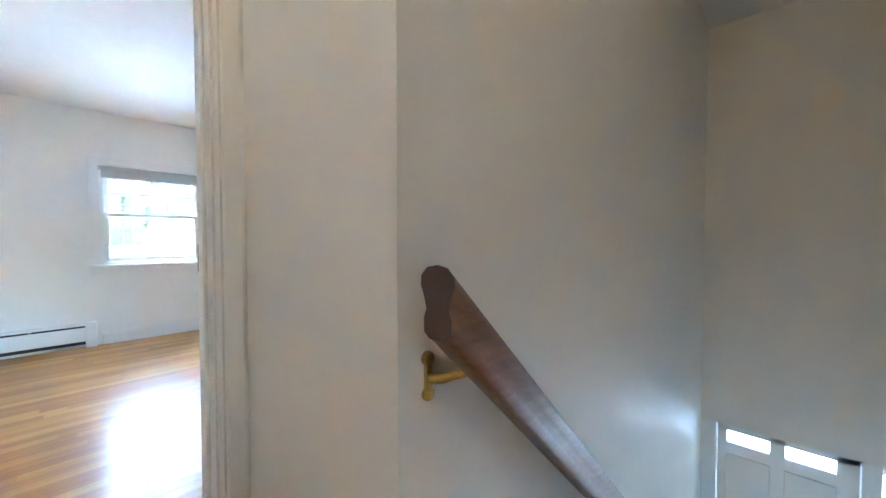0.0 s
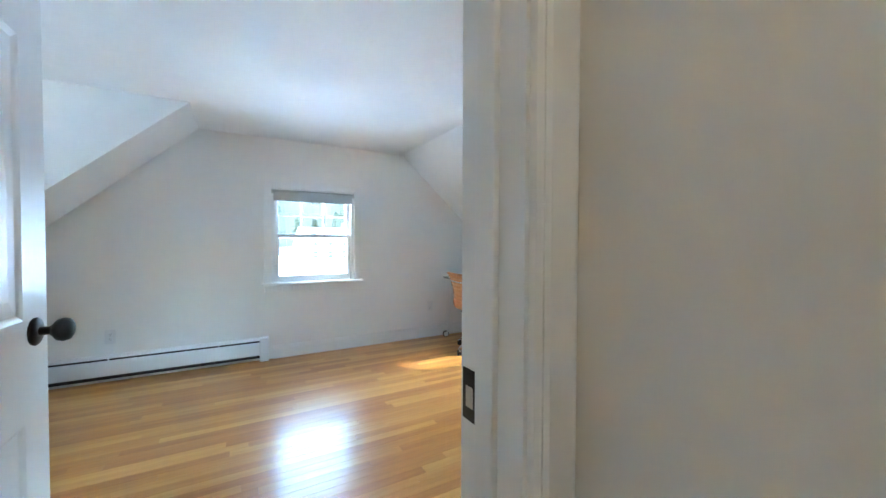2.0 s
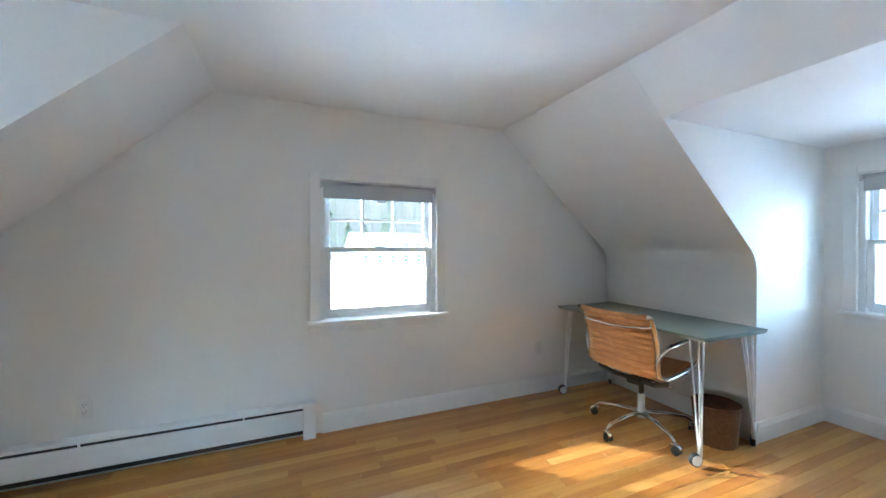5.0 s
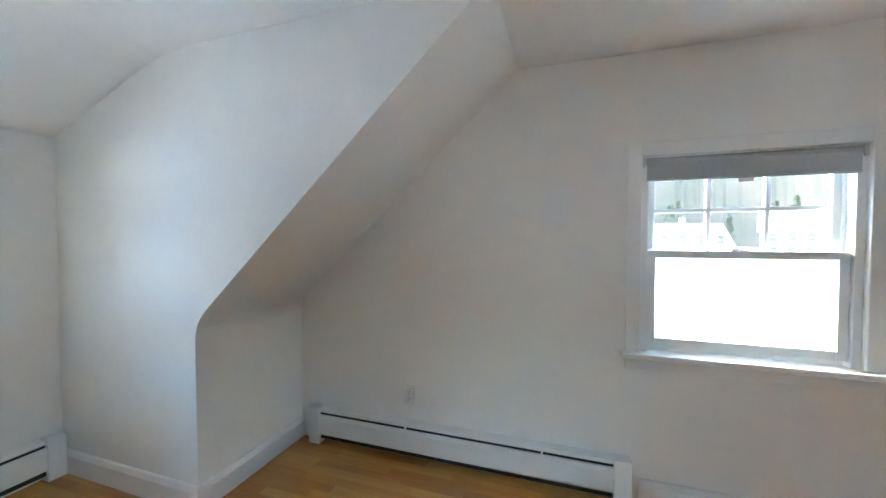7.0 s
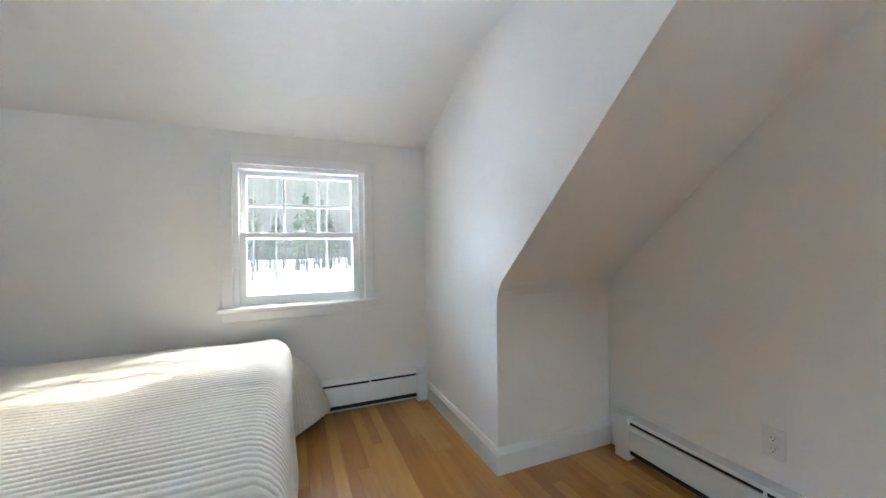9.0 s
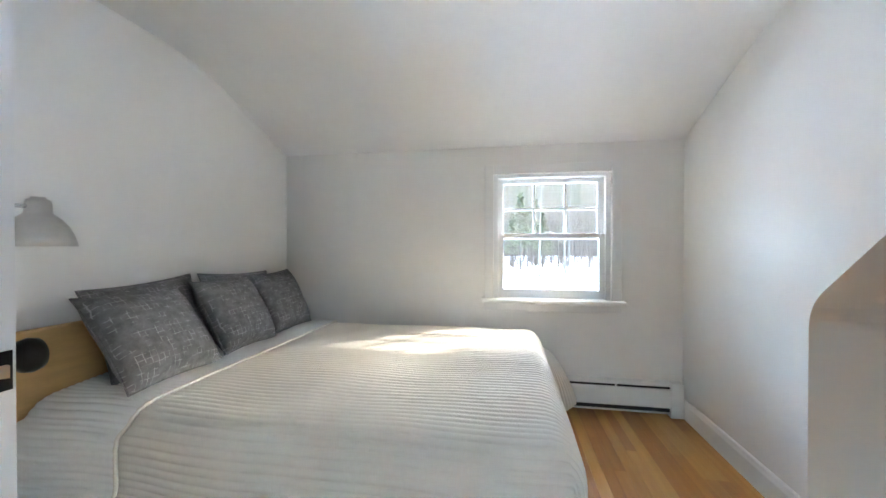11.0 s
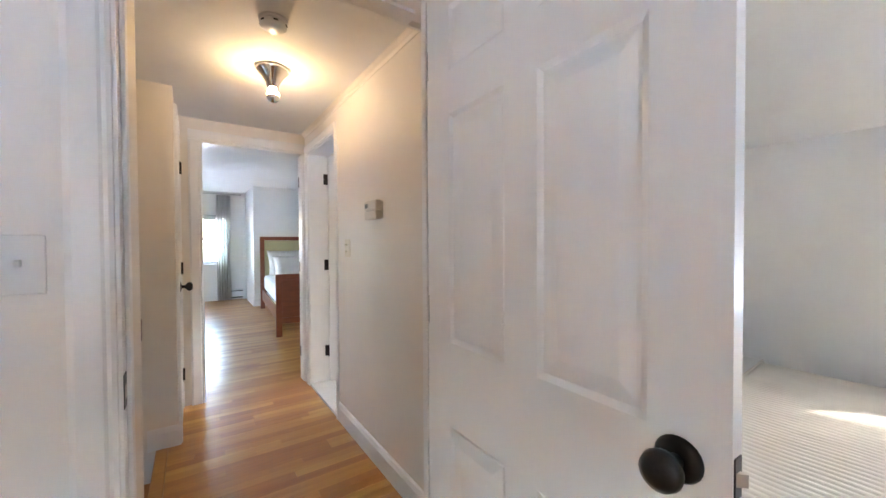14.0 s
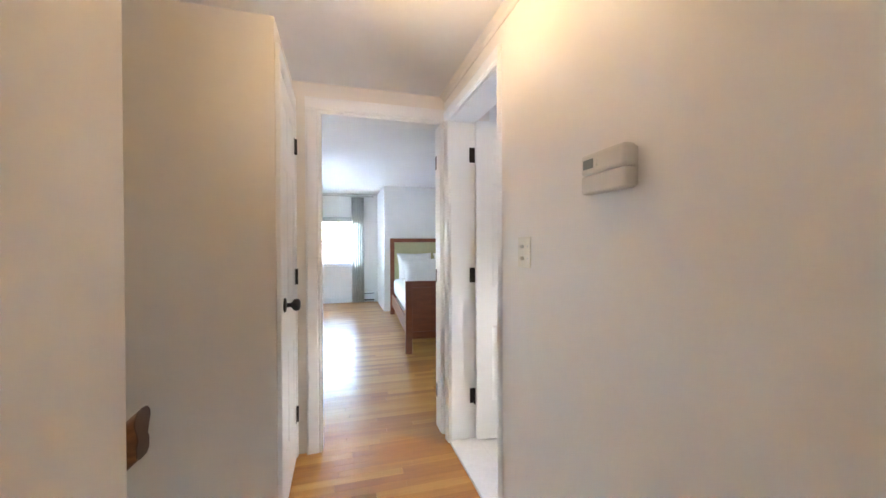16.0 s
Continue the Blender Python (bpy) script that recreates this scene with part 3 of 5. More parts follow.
# bathroom doorway with marble sill
bath = frame_thing("door_frame_bathroom", "white painted door frame and casing")
boxes("jamb", TRIM, bath, [(HALL_R - 0.161, HALL_R + 0.002, -2.2495, -2.23, 0, 2.01), (HALL_R - 0.161, HALL_R + 0.002, -1.51, -1.4905, 0, 2.01), (HALL_R - 0.161, HALL_R + 0.002, -2.2495, -1.4905, 2.01, 2.0295)])
bm = bmesh.new()
prism(bm, [(HALL_R + 0.0025 + y, -2.235 - o) for o, y in casing_profile(0.075)], "z", 0, 2.015)
prism(bm, [(HALL_R + 0.0025 + y, -1.505 + o * 0.18) for o, y in casing_profile(0.075)], "z", 0, 2.015)
prism(bm, [(HALL_R + 0.0025 + y, 2.015 + o) for o, y in casing_profile(0.075)], "y", -2.31, -1.492)
part("casing", bm, TRIM, bath)
boxes("threshold", MARBLE, bath, [(HALL_R - 0.17, HALL_R + 0.01, -2.229, -1.511, -0.02, 0.018)], 0.004, "white marble threshold")
for z in (0.285, 1.05, 1.807):
    boxes("hinge", BRONZE, bath, [(HALL_R - 0.160, HALL_R - 0.122, -2.2305, -2.2275, z - 0.047, z + 0.047)], 0.001, "dark bronze hinge")
panel_leaf("door_bathroom", 0.69, 1.99, "white panelled bathroom door standing open inwards", pose(HALL_R - 0.158, -2.225, 0.022, 0, 0, 172), hinges=(0.25, 1.03, 1.785))
structure("wall_bathroom", PAINT, [(-2.6, HALL_R - 0.161, -2.5, -2.4, -0.05, 2.5)], "pale painted bathroom wall")
# bare opening out of view, added to let daylight into the bathroom
wall_with_hole("wall_bathroom_west", PAINT, "x", -2.75, -2.6, -2.5, -0.24, -0.05, 2.5, [(-1.55, -1.1, 1.15, 1.65)], "pale painted bathroom wall with an unseen opening added for daylight")
structure("floor_bathroom", MARBLE, [(-2.6, HALL_R - 0.171, -2.4, -0.23, -0.05, 0.0)], "white bathroom floor")
structure("ceiling_bathroom", CEIL_PAINT, [(-2.6, HALL_R - 0.161, -2.4, -0.23, HALL_CEIL + 0.01, 2.5)], "white bathroom ceiling")

# closet door in the hall
panel_leaf("door_closet", 0.52, 2.0, "white panelled closet door, shut", pose(-0.066, FAR + 0.045, 0.01, 0, 0, 90), latch=False, hinges=(0.25, 1.05, 1.80), t=0.012, knob_z=0.955)
cl = frame_thing("door_frame_closet", "white painted closet door casing")
bm = bmesh.new()
prism(bm, [(-0.0525 - y, STAIR1 - 0.052 + o * 0.6) for o, y in casing_profile(0.075)], "z", 0, 2.03)
prism(bm, [(-0.0525 - y, FAR + 0.04 - o * 0.45) for o, y in casing_profile(0.075)], "z", 0, 2.03)
prism(bm, [(-0.0525 - y, 2.03 + o) for o, y in casing_profile(0.075)], "y", FAR + 0.008, STAIR1 - 0.007)
part("casing", bm, TRIM, cl)


# ---- baseboard heaters ----
def heater(length, m, label, cap_l=True, cap_r=True):
    """Hot-water baseboard heater, local x along, y out of the wall."""
    top = thing("baseboard_heater", label, "heater", m @ Matrix.Diagonal((1, 1, 1.09, 1)), group="baseboard heaters")
    build("back_plate", ENAMEL, top, lambda bm: prism(bm, [(0.0, 0.015), (0.004, 0.015), (0.004, 0.196), (0.048, 0.192), (0.056, 0.183), (0.058, 0.184), (0.050, 0.197), (0.0, 0.203)], "x", 0.0, length))
    build("front_panel", ENAMEL, top, lambda bm: prism(bm, [(0.058, 0.058), (0.062, 0.058), (0.064, 0.068), (0.064, 0.150), (0.058, 0.165), (0.050, 0.168), (0.050, 0.165), (0.056, 0.162), (0.060, 0.148), (0.060, 0.068)], "x", 0.004, length - 0.004))
    # solid black box inside the cover stands in for the shade in the slots
    boxes("shade_fill", BLACK, top, [(0.01, length - 0.01, 0.0045, 0.0475, 0.03, 0.189)], label="black fill standing in for the shade inside the heater")
    for i in range(int(length / 0.75)):
        boxes("support_clip", ENAMEL, top, [(0.4 + i * 0.75, 0.408 + i * 0.75, 0.030, 0.058, 0.160, 0.188)])
    for on, x0, x1 in ((cap_l, -0.002, 0.075), (cap_r, length - 0.075, length + 0.002)):
        if on:
            boxes("end_cap", ENAMEL, top, [(x0, x1, 0.0005, 0.067, 0.001, 0.2055)], 0.004)
    return top


heater(1.80, pose(-0.040, GABLE, 0, 0, 0, 180), "white enamelled baseboard heater under the gable wall")
heater(1.55, pose(DORM_L, BAY - 0.02, 0, 0, 0, -90), "white enamelled baseboard heater beside the bed")


# ---- outlets, switch, thermostat, rail ----
def outlet(m, label="white duplex wall outlet"):
    top = thing("outlet", label, "outlet", m, group="wall outlets")
    boxes("plate", PLASTIC_WHITE, top, [(-0.035, 0.035, 0, 0.005, -0.057, 0.057)], 0.002)
    for z in (-0.02, 0.02):
        bm = bmesh.new()
        lathe(bm, [(0.0165, 0), (0.0165, 0.0075), (0.014, 0.008)], pose(0, 0, z, -90, 0, 0), 20)
        s = part("socket", bm, PLASTIC_WHITE, top)
        boxes("slot", BLACK, s, [(-0.007, -0.005, 0.0075, 0.0085, z - 0.002, z + 0.007), (0.005, 0.007, 0.0075, 0.0085, z - 0.002, z + 0.006), (-0.002, 0.002, 0.0075, 0.0085, z - 0.011, z - 0.007)])
    return top


outlet(pose(-1.191, GABLE, 0.362, 0, 0, 180))
outlet(pose(1.721, GABLE, 0.367, 0, 0, 180))
outlet(pose(DORM_R, 1.48, 0.33, 0, 0, 90))

# ---- outdoors ----
def ground(bm):
    n = 40
    vs = {}
    def co(i):
        u = (i / n) * 2 - 1
        return math.copysign(abs(u) ** 3 * 2400, u)
    for i in range(n + 1):
        for j in range(n + 1):
            x, y = co(i), co(j)
            d = math.hypot(x, y)
            z = -3.0 + (noise.noise((x * 0.02, y * 0.02, 0)) * min(d * 0.012, 1.0) if d > 14 else 0)
            if d > 90:
                z += min((d - 90) * 0.03, 12)
            vs[i, j] = bm.verts.new((x, y, z))
    for i in range(n):
        for j in range(n):
            bm.faces.new((vs[i, j], vs[i + 1, j], vs[i + 1, j + 1], vs[i, j + 1])).smooth = True


tagged(build("ground", SNOW, None, ground), "open snow-covered ground reaching to the woods", kind="structure")


def bare_tree(name, m, height, seed, label, bark):
    rng = random.Random(seed)
    top = thing(name, label, "tree", m, group="bare trees at the wood's edge")
    tr = bmesh.new()
    lean = Vector((rng.uniform(-.05, .05), rng.uniform(-.05, .05), 1))
    pts = [Vector((0, 0, -0.3)) + lean * (height * i / 6) + Vector((rng.uniform(-.15, .15), rng.uniform(-.15, .15), 0)) * (i > 0) for i in range(7)]
    tube(tr, pts, [0.16 * (1 - i / 6.6) + 0.012 for i in range(7)], 6)
    part("trunk", tr, bark, top)
    cr = bmesh.new()

    def limb(p, d, length, r, depth):
        mid = p + d * length * 0.5 + Vector((rng.uniform(-.1, .1), rng.uniform(-.1, .1), 0.1)) * length * 0.4
        e = p + d * length + Vector((0, 0, 0.18)) * length
        tube(cr, [p, mid, e], [r, r * 0.7, r * 0.35], 3, caps=False)
        if depth:
            for q in (0.45, 0.7, 0.95):
                a = p.lerp(e, q)
                nd = (d + Vector((rng.uniform(-1, 1), rng.uniform(-1, 1), rng.uniform(-.1, .8))) * 0.8).normalized()
                limb(a, nd, length * rng.uniform(.4, .6), r * 0.5, depth - 1)
    for i in range(14):
        f = rng.uniform(0.28, 0.98)
        k = f * 6
        p = pts[int(k)].lerp(pts[min(6, int(k) + 1)], k - int(k))
        a = rng.uniform(0, 6.28)
        limb(p, Vector((math.cos(a), math.sin(a), rng.uniform(.3, 1.0))).normalized(), height * (1.05 - f) * 0.42, 0.055 * (1.1 - f), 2)
    part("crown", cr, TWIGS, top)
    return top


def pine_tree(name, m, height, seed, label):
    rng = random.Random(seed)
    top = thing(name, label, "tree", m, group="pines at the wood's edge")
    build("trunk", BARK, top, lambda bm: tube(bm, [(0, 0, -0.3), (0.05, 0, height * .5), (0, 0, height)], [0.2, 0.12, 0.02], 6))
    cr = bmesh.new()
    for k in range(330):
        f = rng.uniform(0.22, 1.0) ** 0.8
        rr = (1.04 - f) * height * 0.26 * rng.uniform(0.25, 1.1)
        a = rng.uniform(0, 6.28)
        c = Vector((math.cos(a) * rr, math.sin(a) * rr, f * height + rng.uniform(-.3, .3)))
        s = rng.uniform(0.22, 0.6)
        for j in range(4):
            d = Vector((rng.uniform(-1, 1), rng.uniform(-1, 1), rng.uniform(-.35, .3))) * s
            e = d.cross(Vector((0, 0, 1))) * 0.35 + Vector((0, 0, rng.uniform(-.1, .1)))
            cr.faces.new([cr.verts.new(c), cr.verts.new(c + d * .6 + e), cr.verts.new(c + d * 1.2), cr.verts.new(c + d * .6 - e)])
    part("crown", cr, PINE, top)
    return top


bares = [bare_tree("bare_tree", pose(-58 + 4 * i, -12 + 9 * i, -3), 15 + i, 11 + i, ("tall bare birch at the edge of the wood", "tall bare grey tree at the edge of the wood")[i % 2], (BIRCH_BARK, BARK)[i % 2]) for i in range(3)]
pines = [pine_tree("pine_tree", pose(-66 + 3 * i, -6 + 10 * i, -3), 10 + 3 * i, 31 + i, "dark green pine at the edge of the wood") for i in range(2)]
rng = random.Random(5)
for i in range(110):
    y = rng.uniform(-62, 38)
    x = -rng.uniform(54, 84)
    copy_thing(bares[i % 3], pose(x, y, -3.1, 0, 0, rng.uniform(0, 360)))
for i in range(26):
    copy_thing(pines[i % 2], pose(-rng.uniform(66, 92), rng.uniform(-60, 34), -3.1, 0, 0, rng.uniform(0, 360)))
for i in range(26):
    copy_thing(bares[i % 3], pose(rng.uniform(-70, 40), rng.uniform(86, 125), -2.6, 0, 0, rng.uniform(0, 360)))
for i in range(44):
    copy_thing(pines[i % 2], pose(rng.uniform(-75, 50), rng.uniform(92, 130), -2.6, 0, 0, rng.uniform(0, 360)))
for i in range(18):
    copy_thing(bares[i % 3], pose(rng.uniform(60, 95), rng.uniform(-10, 60), -3.1, 0, 0, rng.uniform(0, 360)))


def wood_mass(bm):
    """Far underwood behind the first trees, thin upright stems and brush."""
    r = random.Random(77)
    for i in range(1500):
        y, x = r.uniform(-75, 50), -r.uniform(60, 100)
        h = r.uniform(3, 12)
        dx, dy = r.uniform(-.5, .5), r.uniform(-.5, .5)
        tube(bm, [(x, y, -3.3), (x + dx, y + dy, -3 + h)], [r.uniform(.04, .11), .015], 3, caps=False)
    for i in range(16000):
        y, x = r.uniform(-80, 55), -r.uniform(72, 104)
        z = -3 + r.uniform(0.5, 15)
        d = Vector((r.uniform(-1, 1), r.uniform(-1, 1), r.uniform(.1, 1.2))) * r.uniform(.5, 1.3)
        p = Vector((x, y, z))
        q = Vector((0.03, 0.03, 0))
        bm.faces.new([bm.verts.new(p - q), bm.verts.new(p + q), bm.verts.new(p + d)])


tagged(build("underwood", TWIGS, None, wood_mass), "brown leafless underwood behind the trees", "woods", kind="stuff")


def ridge(bm):
    """The wooded rise behind the field, with a ragged top."""
    n = 560
    lo, hi = [], []
    for i in range(n + 1):
        a = radians(-30 + 280 * i / n)
        s = i * 2.4
        d = 118 + 8 * noise.noise((s * 0.03, 1, 0)) + 30 * math.exp(-((math.degrees(a) - 85) / 35) ** 2)
        top = 17 + 9 * math.exp(-((math.degrees(a) - 85) / 45) ** 2) + 17 * math.exp(-((math.degrees(a) - 180) / 40) ** 2) + 3.5 * noise.noise((s * 0.06, 0, 3)) + 2.4 * noise.noise((s * 0.5, 0, 5)) + 1.8 * noise.noise((s * 1.9, 0, 8))
        lo.append(bm.verts.new((d * math.cos(a), d * math.sin(a), -4)))
        hi.append(bm.verts.new(((d + 10) * math.cos(a), (d + 10) * math.sin(a), top)))
    for i in range(n):
        bm.faces.new((lo[i], lo[i + 1], hi[i + 1], hi[i]))


tagged(build("backdrop", FAR_WOOD, None, ridge), "distant brown and green wooded rise", kind="structure")


def house(m, label, w=12, d=8, h=5.2):
    top = thing("house", label, "house", m, group="far houses")
    boxes("wall", CLAPBOARD, top, [(-w / 2, w / 2, -d / 2, d / 2, 0, h)])
    build("gable", CLAPBOARD, top, lambda bm: prism(bm, [(-d / 2, h), (d / 2, h), (0, h + 3.4)], "x", -w / 2, w / 2))
    r = build("roof", SNOW, top, lambda bm: prism(bm, [(-d / 2 - .4, h - .25), (0, h + 3.5), (d / 2 + .4, h - .25), (d / 2 + .4, h + .05), (0, h + 3.85), (-d / 2 - .4, h + .05)], "x", -w / 2 - .4, w / 2 + .4), "snow-covered roof")
    boxes("chimney", ROOF_GREY, r, [(1, 1.7, -.3, .4, h + 3, h + 4.9)])
    for z in (1.0, 3.3):
        for i in range(5):
            x = -w / 2 + 1.6 + i * (w - 3.2) / 4
            wi = boxes("window", DARK_GLASS, top, [(x - .45, x + .45, -d / 2 - .04, -d / 2 + .05, z, z + 1.4)])
            boxes("window_frame", TRIM, wi, [(x - .55, x - .45, -d / 2 - .07, -d / 2, z - .1, z + 1.5), (x + .45, x + .55, -d / 2 - .07, -d / 2, z - .1, z + 1.5), (x - .45, x + .45, -d / 2 - .07, -d / 2, z + .66, z + .74)])
    return top


house(pose(38, 78, -2.6, 0, 0, -22), "white clapboard house with a snowy roof beyond the field")
house(pose(17, 72, -3.0, 0, 0, 8), "low white house with a snowy roof beyond the field", 14, 7, 2.8)

# ---- desk corner ----
def desk():
    top = thing("desk", "grey-green desk on white hairpin legs with casters", "desk", pose(1.857, 2.19, 0))
    L, W, H = 1.16, 0.585, 0.722
    bm = bmesh.new()
    prism(bm, [(0.0, H), (W, H), (W, H - 0.005), (W - 0.022, H - 0.022), (0.022, H - 0.022), (0.0, H - 0.005)], "y", 0, L)
    part("desktop", bm, DESK_GREEN, top)
    for sx, sy in ((0, 0), (1, 0), (0, 1), (1, 1)):
        cx, cy = 0.075 + sx * (W - 0.15), 0.085 + sy * (L - 0.17)
        ox, oy = (-1 if sx == 0 else 1), (-1 if sy == 0 else 1)
        foot = Vector((cx + ox * 0.03, cy + oy * 0.04, 0.075))
        leg = bmesh.new()
        box(leg, cx - 0.05, cx + 0.05, cy - 0.05, cy + 0.05, H - 0.026, H - 0.022)
        for dx, dy in ((0.030 * ox, 0.028 * oy), (-0.026 * ox, 0.020 * oy), (0.018 * ox, -0.028 * oy)):
            s = Vector((cx + dx, cy + dy, H - 0.026))
            e = foot + Vector((dx, dy, 0)) * 0.16
            tube(leg, [s, s.lerp(e, 0.5), e, foot + Vector((0, 0, -0.012))], 0.0055, 8)
        lathe(leg, [(0.012, 0.0), (0.012, 0.10)], Matrix.Translation(foot + Vector((0, 0, -0.02))), 12)
        lp = part("leg", leg, ENAMEL, top, "white bent steel rods")
        c = bmesh.new()
        wm = Matrix.Translation((foot.x + 0.02 * ox, foot.y + 0.012, 0.036)) @ pose(0, 0, 0, 90, 0, 20 * ox)
        lathe(c, [(0.030, -0.014), (0.036, -0.010), (0.036, 0.010), (0.030, 0.014)], wm, 20)
        wh = part("caster", c, PLASTIC_BLACK, lp, "caster with black tyre")
        d = bmesh.new()
        lathe(d, [(0.027, -0.0165), (0.029, -0.0145), (0.029, 0.0145), (0.027, 0.0165)], wm, 20)
        box(d, foot.x - 0.008, foot.x + 0.008 + 0.012 * ox, foot.y - 0.008, foot.y + 0.008, 0.05, 0.078, bevel=0.002)
        part("caster_disc", d, ENAMEL, lp, "white caster disc")
    return top


desk()


def curve(points, n):
    """n+1 points on a smooth line through the given ones."""
    P = [Vector(p) for p in points]
    P = [P[0] * 2 - P[1]] + P + [P[-1] * 2 - P[-2]]
    out = []
    segs = len(P) - 3
    for k in range(n + 1):
        u = k / n * segs
        i = min(int(u), segs - 1)
        t = u - i
        a, b, c, d = P[i:i + 4]
        out.append(0.5 * ((2 * b) + (c - a) * t + (2 * a - 5 * b + 4 * c - d) * t * t + (3 * b - a - 3 * c + d) * t ** 3))
    return out


def office_chair(m):
    top = thing("office_chair", "tan ribbed leather office chair with polished aluminium frame", "chair", m)
    # five-star base
    for i in range(5):
        a = math.radians(72 * i + 32)
        d = Vector((math.cos(a), math.sin(a), 0))
        bm = bmesh.new()
        tube(bm, [d * 0.02 + Vector((0, 0, 0.115)), d * 0.16 + Vector((0, 0, 0.112)), d * 0.29 + Vector((0, 0, 0.098)), d * 0.325 + Vector((0, 0, 0.078)), d * 0.33 + Vector((0, 0, 0.055))], [0.020, 0.017, 0.013, 0.012, 0.010], 10, flat=0.8)
        leg = part("base_leg", bm, CHROME, top, "polished aluminium leg")
        c = bmesh.new()
        turn = pose(0, 0, 0, 0, 0, 72 * i + 32 + (37 * i) % 90)
        at = Matrix.Translation(d * 0.33 + Vector((0, 0, 0.028))) @ turn
        for s in (-0.013, 0.013):
            lathe(c, [(0.020, -0.008), (0.0275, -0.006), (0.0275, 0.006), (0.020, 0.008)], at @ Matrix.Translation((0.012, s, 0)) @ pose(0, 0, 0, 90, 0, 0), 16)
        part("caster", c, PLASTIC_BLACK, leg, "black twin-wheel caster")
        hood = bmesh.new()
        tube(hood, [tuple((at @ Matrix.Translation((0.038 * math.cos(q) + 0.012 - 0.006, 0, 0.034 * math.sin(q)))).translation) for q in (0.35, 0.9, 1.5, 2.1, 2.7)], 0.014, 8, flat=0.5)
        part("caster_hood", hood, CHROME, leg)
    bm = bmesh.new()
    lathe(bm, [(0.030, 0.085), (0.032, 0.09), (0.032, 0.135), (0.024, 0.145), (0.024, 0.245), (0.020, 0.247)], None, 20)
    part("column", bm, NICKEL, top)
    bm = bmesh.new()
    lathe(bm, [(0.017, 0.24), (0.017, 0.35)], None, 16)
    box(bm, -0.10, 0.09, -0.05, 0.05, 0.325, 0.372, bevel=0.012)
    for s in (-1, 1):
        tube(bm, [(-0.06, s * 0.03, 0.35), (-0.09, s * 0.15, 0.362), (-0.12, s * 0.25, 0.40), (-0.12, s * 0.258, 0.435)], 0.015, 8)
        tube(bm, [(0.06, s * 0.03, 0.35), (0.10, s * 0.15, 0.37), (0.12, s * 0.255, 0.435)], 0.012, 8)
    part("tilt_mechanism", bm, PLASTIC_BLACK, top, "black metal tilt mechanism")
    build("lever", CHROME, top, lambda b: tube(b, [(0.03, -0.03, 0.345), (0.04, -0.15, 0.335), (0.045, -0.19, 0.328)], [0.005, 0.006, 0.012], 8))
    seat = curve([(0.26, 0, 0.435), (0.235, 0, 0.462), (0.10, 0, 0.452), (-0.08, 0, 0.436), (-0.165, 0, 0.440)], 100)
    back = curve([(-0.165, 0, 0.440), (-0.208, 0, 0.470), (-0.222, 0, 0.53), (-0.225, 0, 0.62), (-0.258, 0, 0.74), (-0.300, 0, 0.825), (-0.330, 0, 0.842)], 132)

    def sling(bm, prof, ribs):
        w = 0.245
        n = len(prof)
        ln = [0.0]
        for a, b in zip(prof, prof[1:]):
            ln.append(ln[-1] + (b - a).length)
        fronts, backs = [], []
        for i, p in enumerate(prof):
            d = (prof[min(i + 1, n - 1)] - prof[max(i - 1, 0)]).normalized()
            nn = Vector((d.z, 0, -d.x))
            f = 0.012 * abs(math.sin(math.pi * ln[i] / ln[-1] * ribs)) ** 0.55 + 0.002
            rf, rb = [], []
            for j in range(13):
                y = -w + 2 * w * j / 12
                sag = 0.010 * (1 - (y / w) ** 2)
                rf.append(bm.verts.new((p.x + nn.x * (f - sag), y, p.z + nn.z * (f - sag))))
                rb.append(bm.verts.new((p.x + nn.x * (-f - sag), y, p.z + nn.z * (-f - sag))))
            fronts.append(rf)
            backs.append(rb)
        for i in range(n - 1):
            for j in range(12):
                bm.faces.new((fronts[i][j], fronts[i][j + 1], fronts[i + 1][j + 1], fronts[i + 1][j])).smooth = True
                bm.faces.new((backs[i][j + 1], backs[i][j], backs[i + 1][j], backs[i + 1][j + 1])).smooth = True
            bm.faces.new((fronts[i][0], fronts[i + 1][0], backs[i + 1][0], backs[i][0]))
            bm.faces.new((fronts[i][12], backs[i][12], backs[i + 1][12], fronts[i + 1][12]))
        bm.faces.new(fronts[0] + backs[0][::-1])
        bm.faces.new(fronts[-1][::-1] + backs[-1])
        bmesh.ops.recalc_face_normals(bm, faces=bm.faces)

    build("seat", LEATHER, top, lambda b: sling(b, seat, 10))
    build("backrest", LEATHER, top, lambda b: sling(b, back, 11))
    for s in (-1, 1):
        y = s * 0.258
        build("side_frame", CHROME, top, lambda b: tube(b, [(p.x, y, p.z) for p in seat[4::2] + back[2:-4:2]], 0.019, 8, flat=0.6))
        loop = curve([(0.13, y, 0.452), (0.175, y + s * 0.03, 0.52), (0.150, y + s * 0.042, 0.635), (0.07, y + s * 0.044, 0.655), (-0.10, y + s * 0.044, 0.650), (-0.205, y + s * 0.036, 0.635), (-0.232, y + s * 0.014, 0.57), (-0.222, y, 0.50)], 36)
        a = build("armrest", CHROME, top, lambda b: tube(b, loop, 0.0125, 8, flat=0.75), "polished aluminium arm loop")
        build("arm_pad", PLASTIC_BLACK, a, lambda b: tube(b, [tuple(p + Vector((0, 0, 0.012))) for p in loop[14:24]], 0.012, 8, flat=0.45))
    build("back_stretcher", CHROME, top, lambda b: tube(b, curve([(-0.292, -0.258, 0.775), (-0.318, -0.20, 0.765), (-0.322, 0, 0.752), (-0.318, 0.20, 0.765), (-0.292, 0.258, 0.775)], 24), 0.0085, 8))
    return top


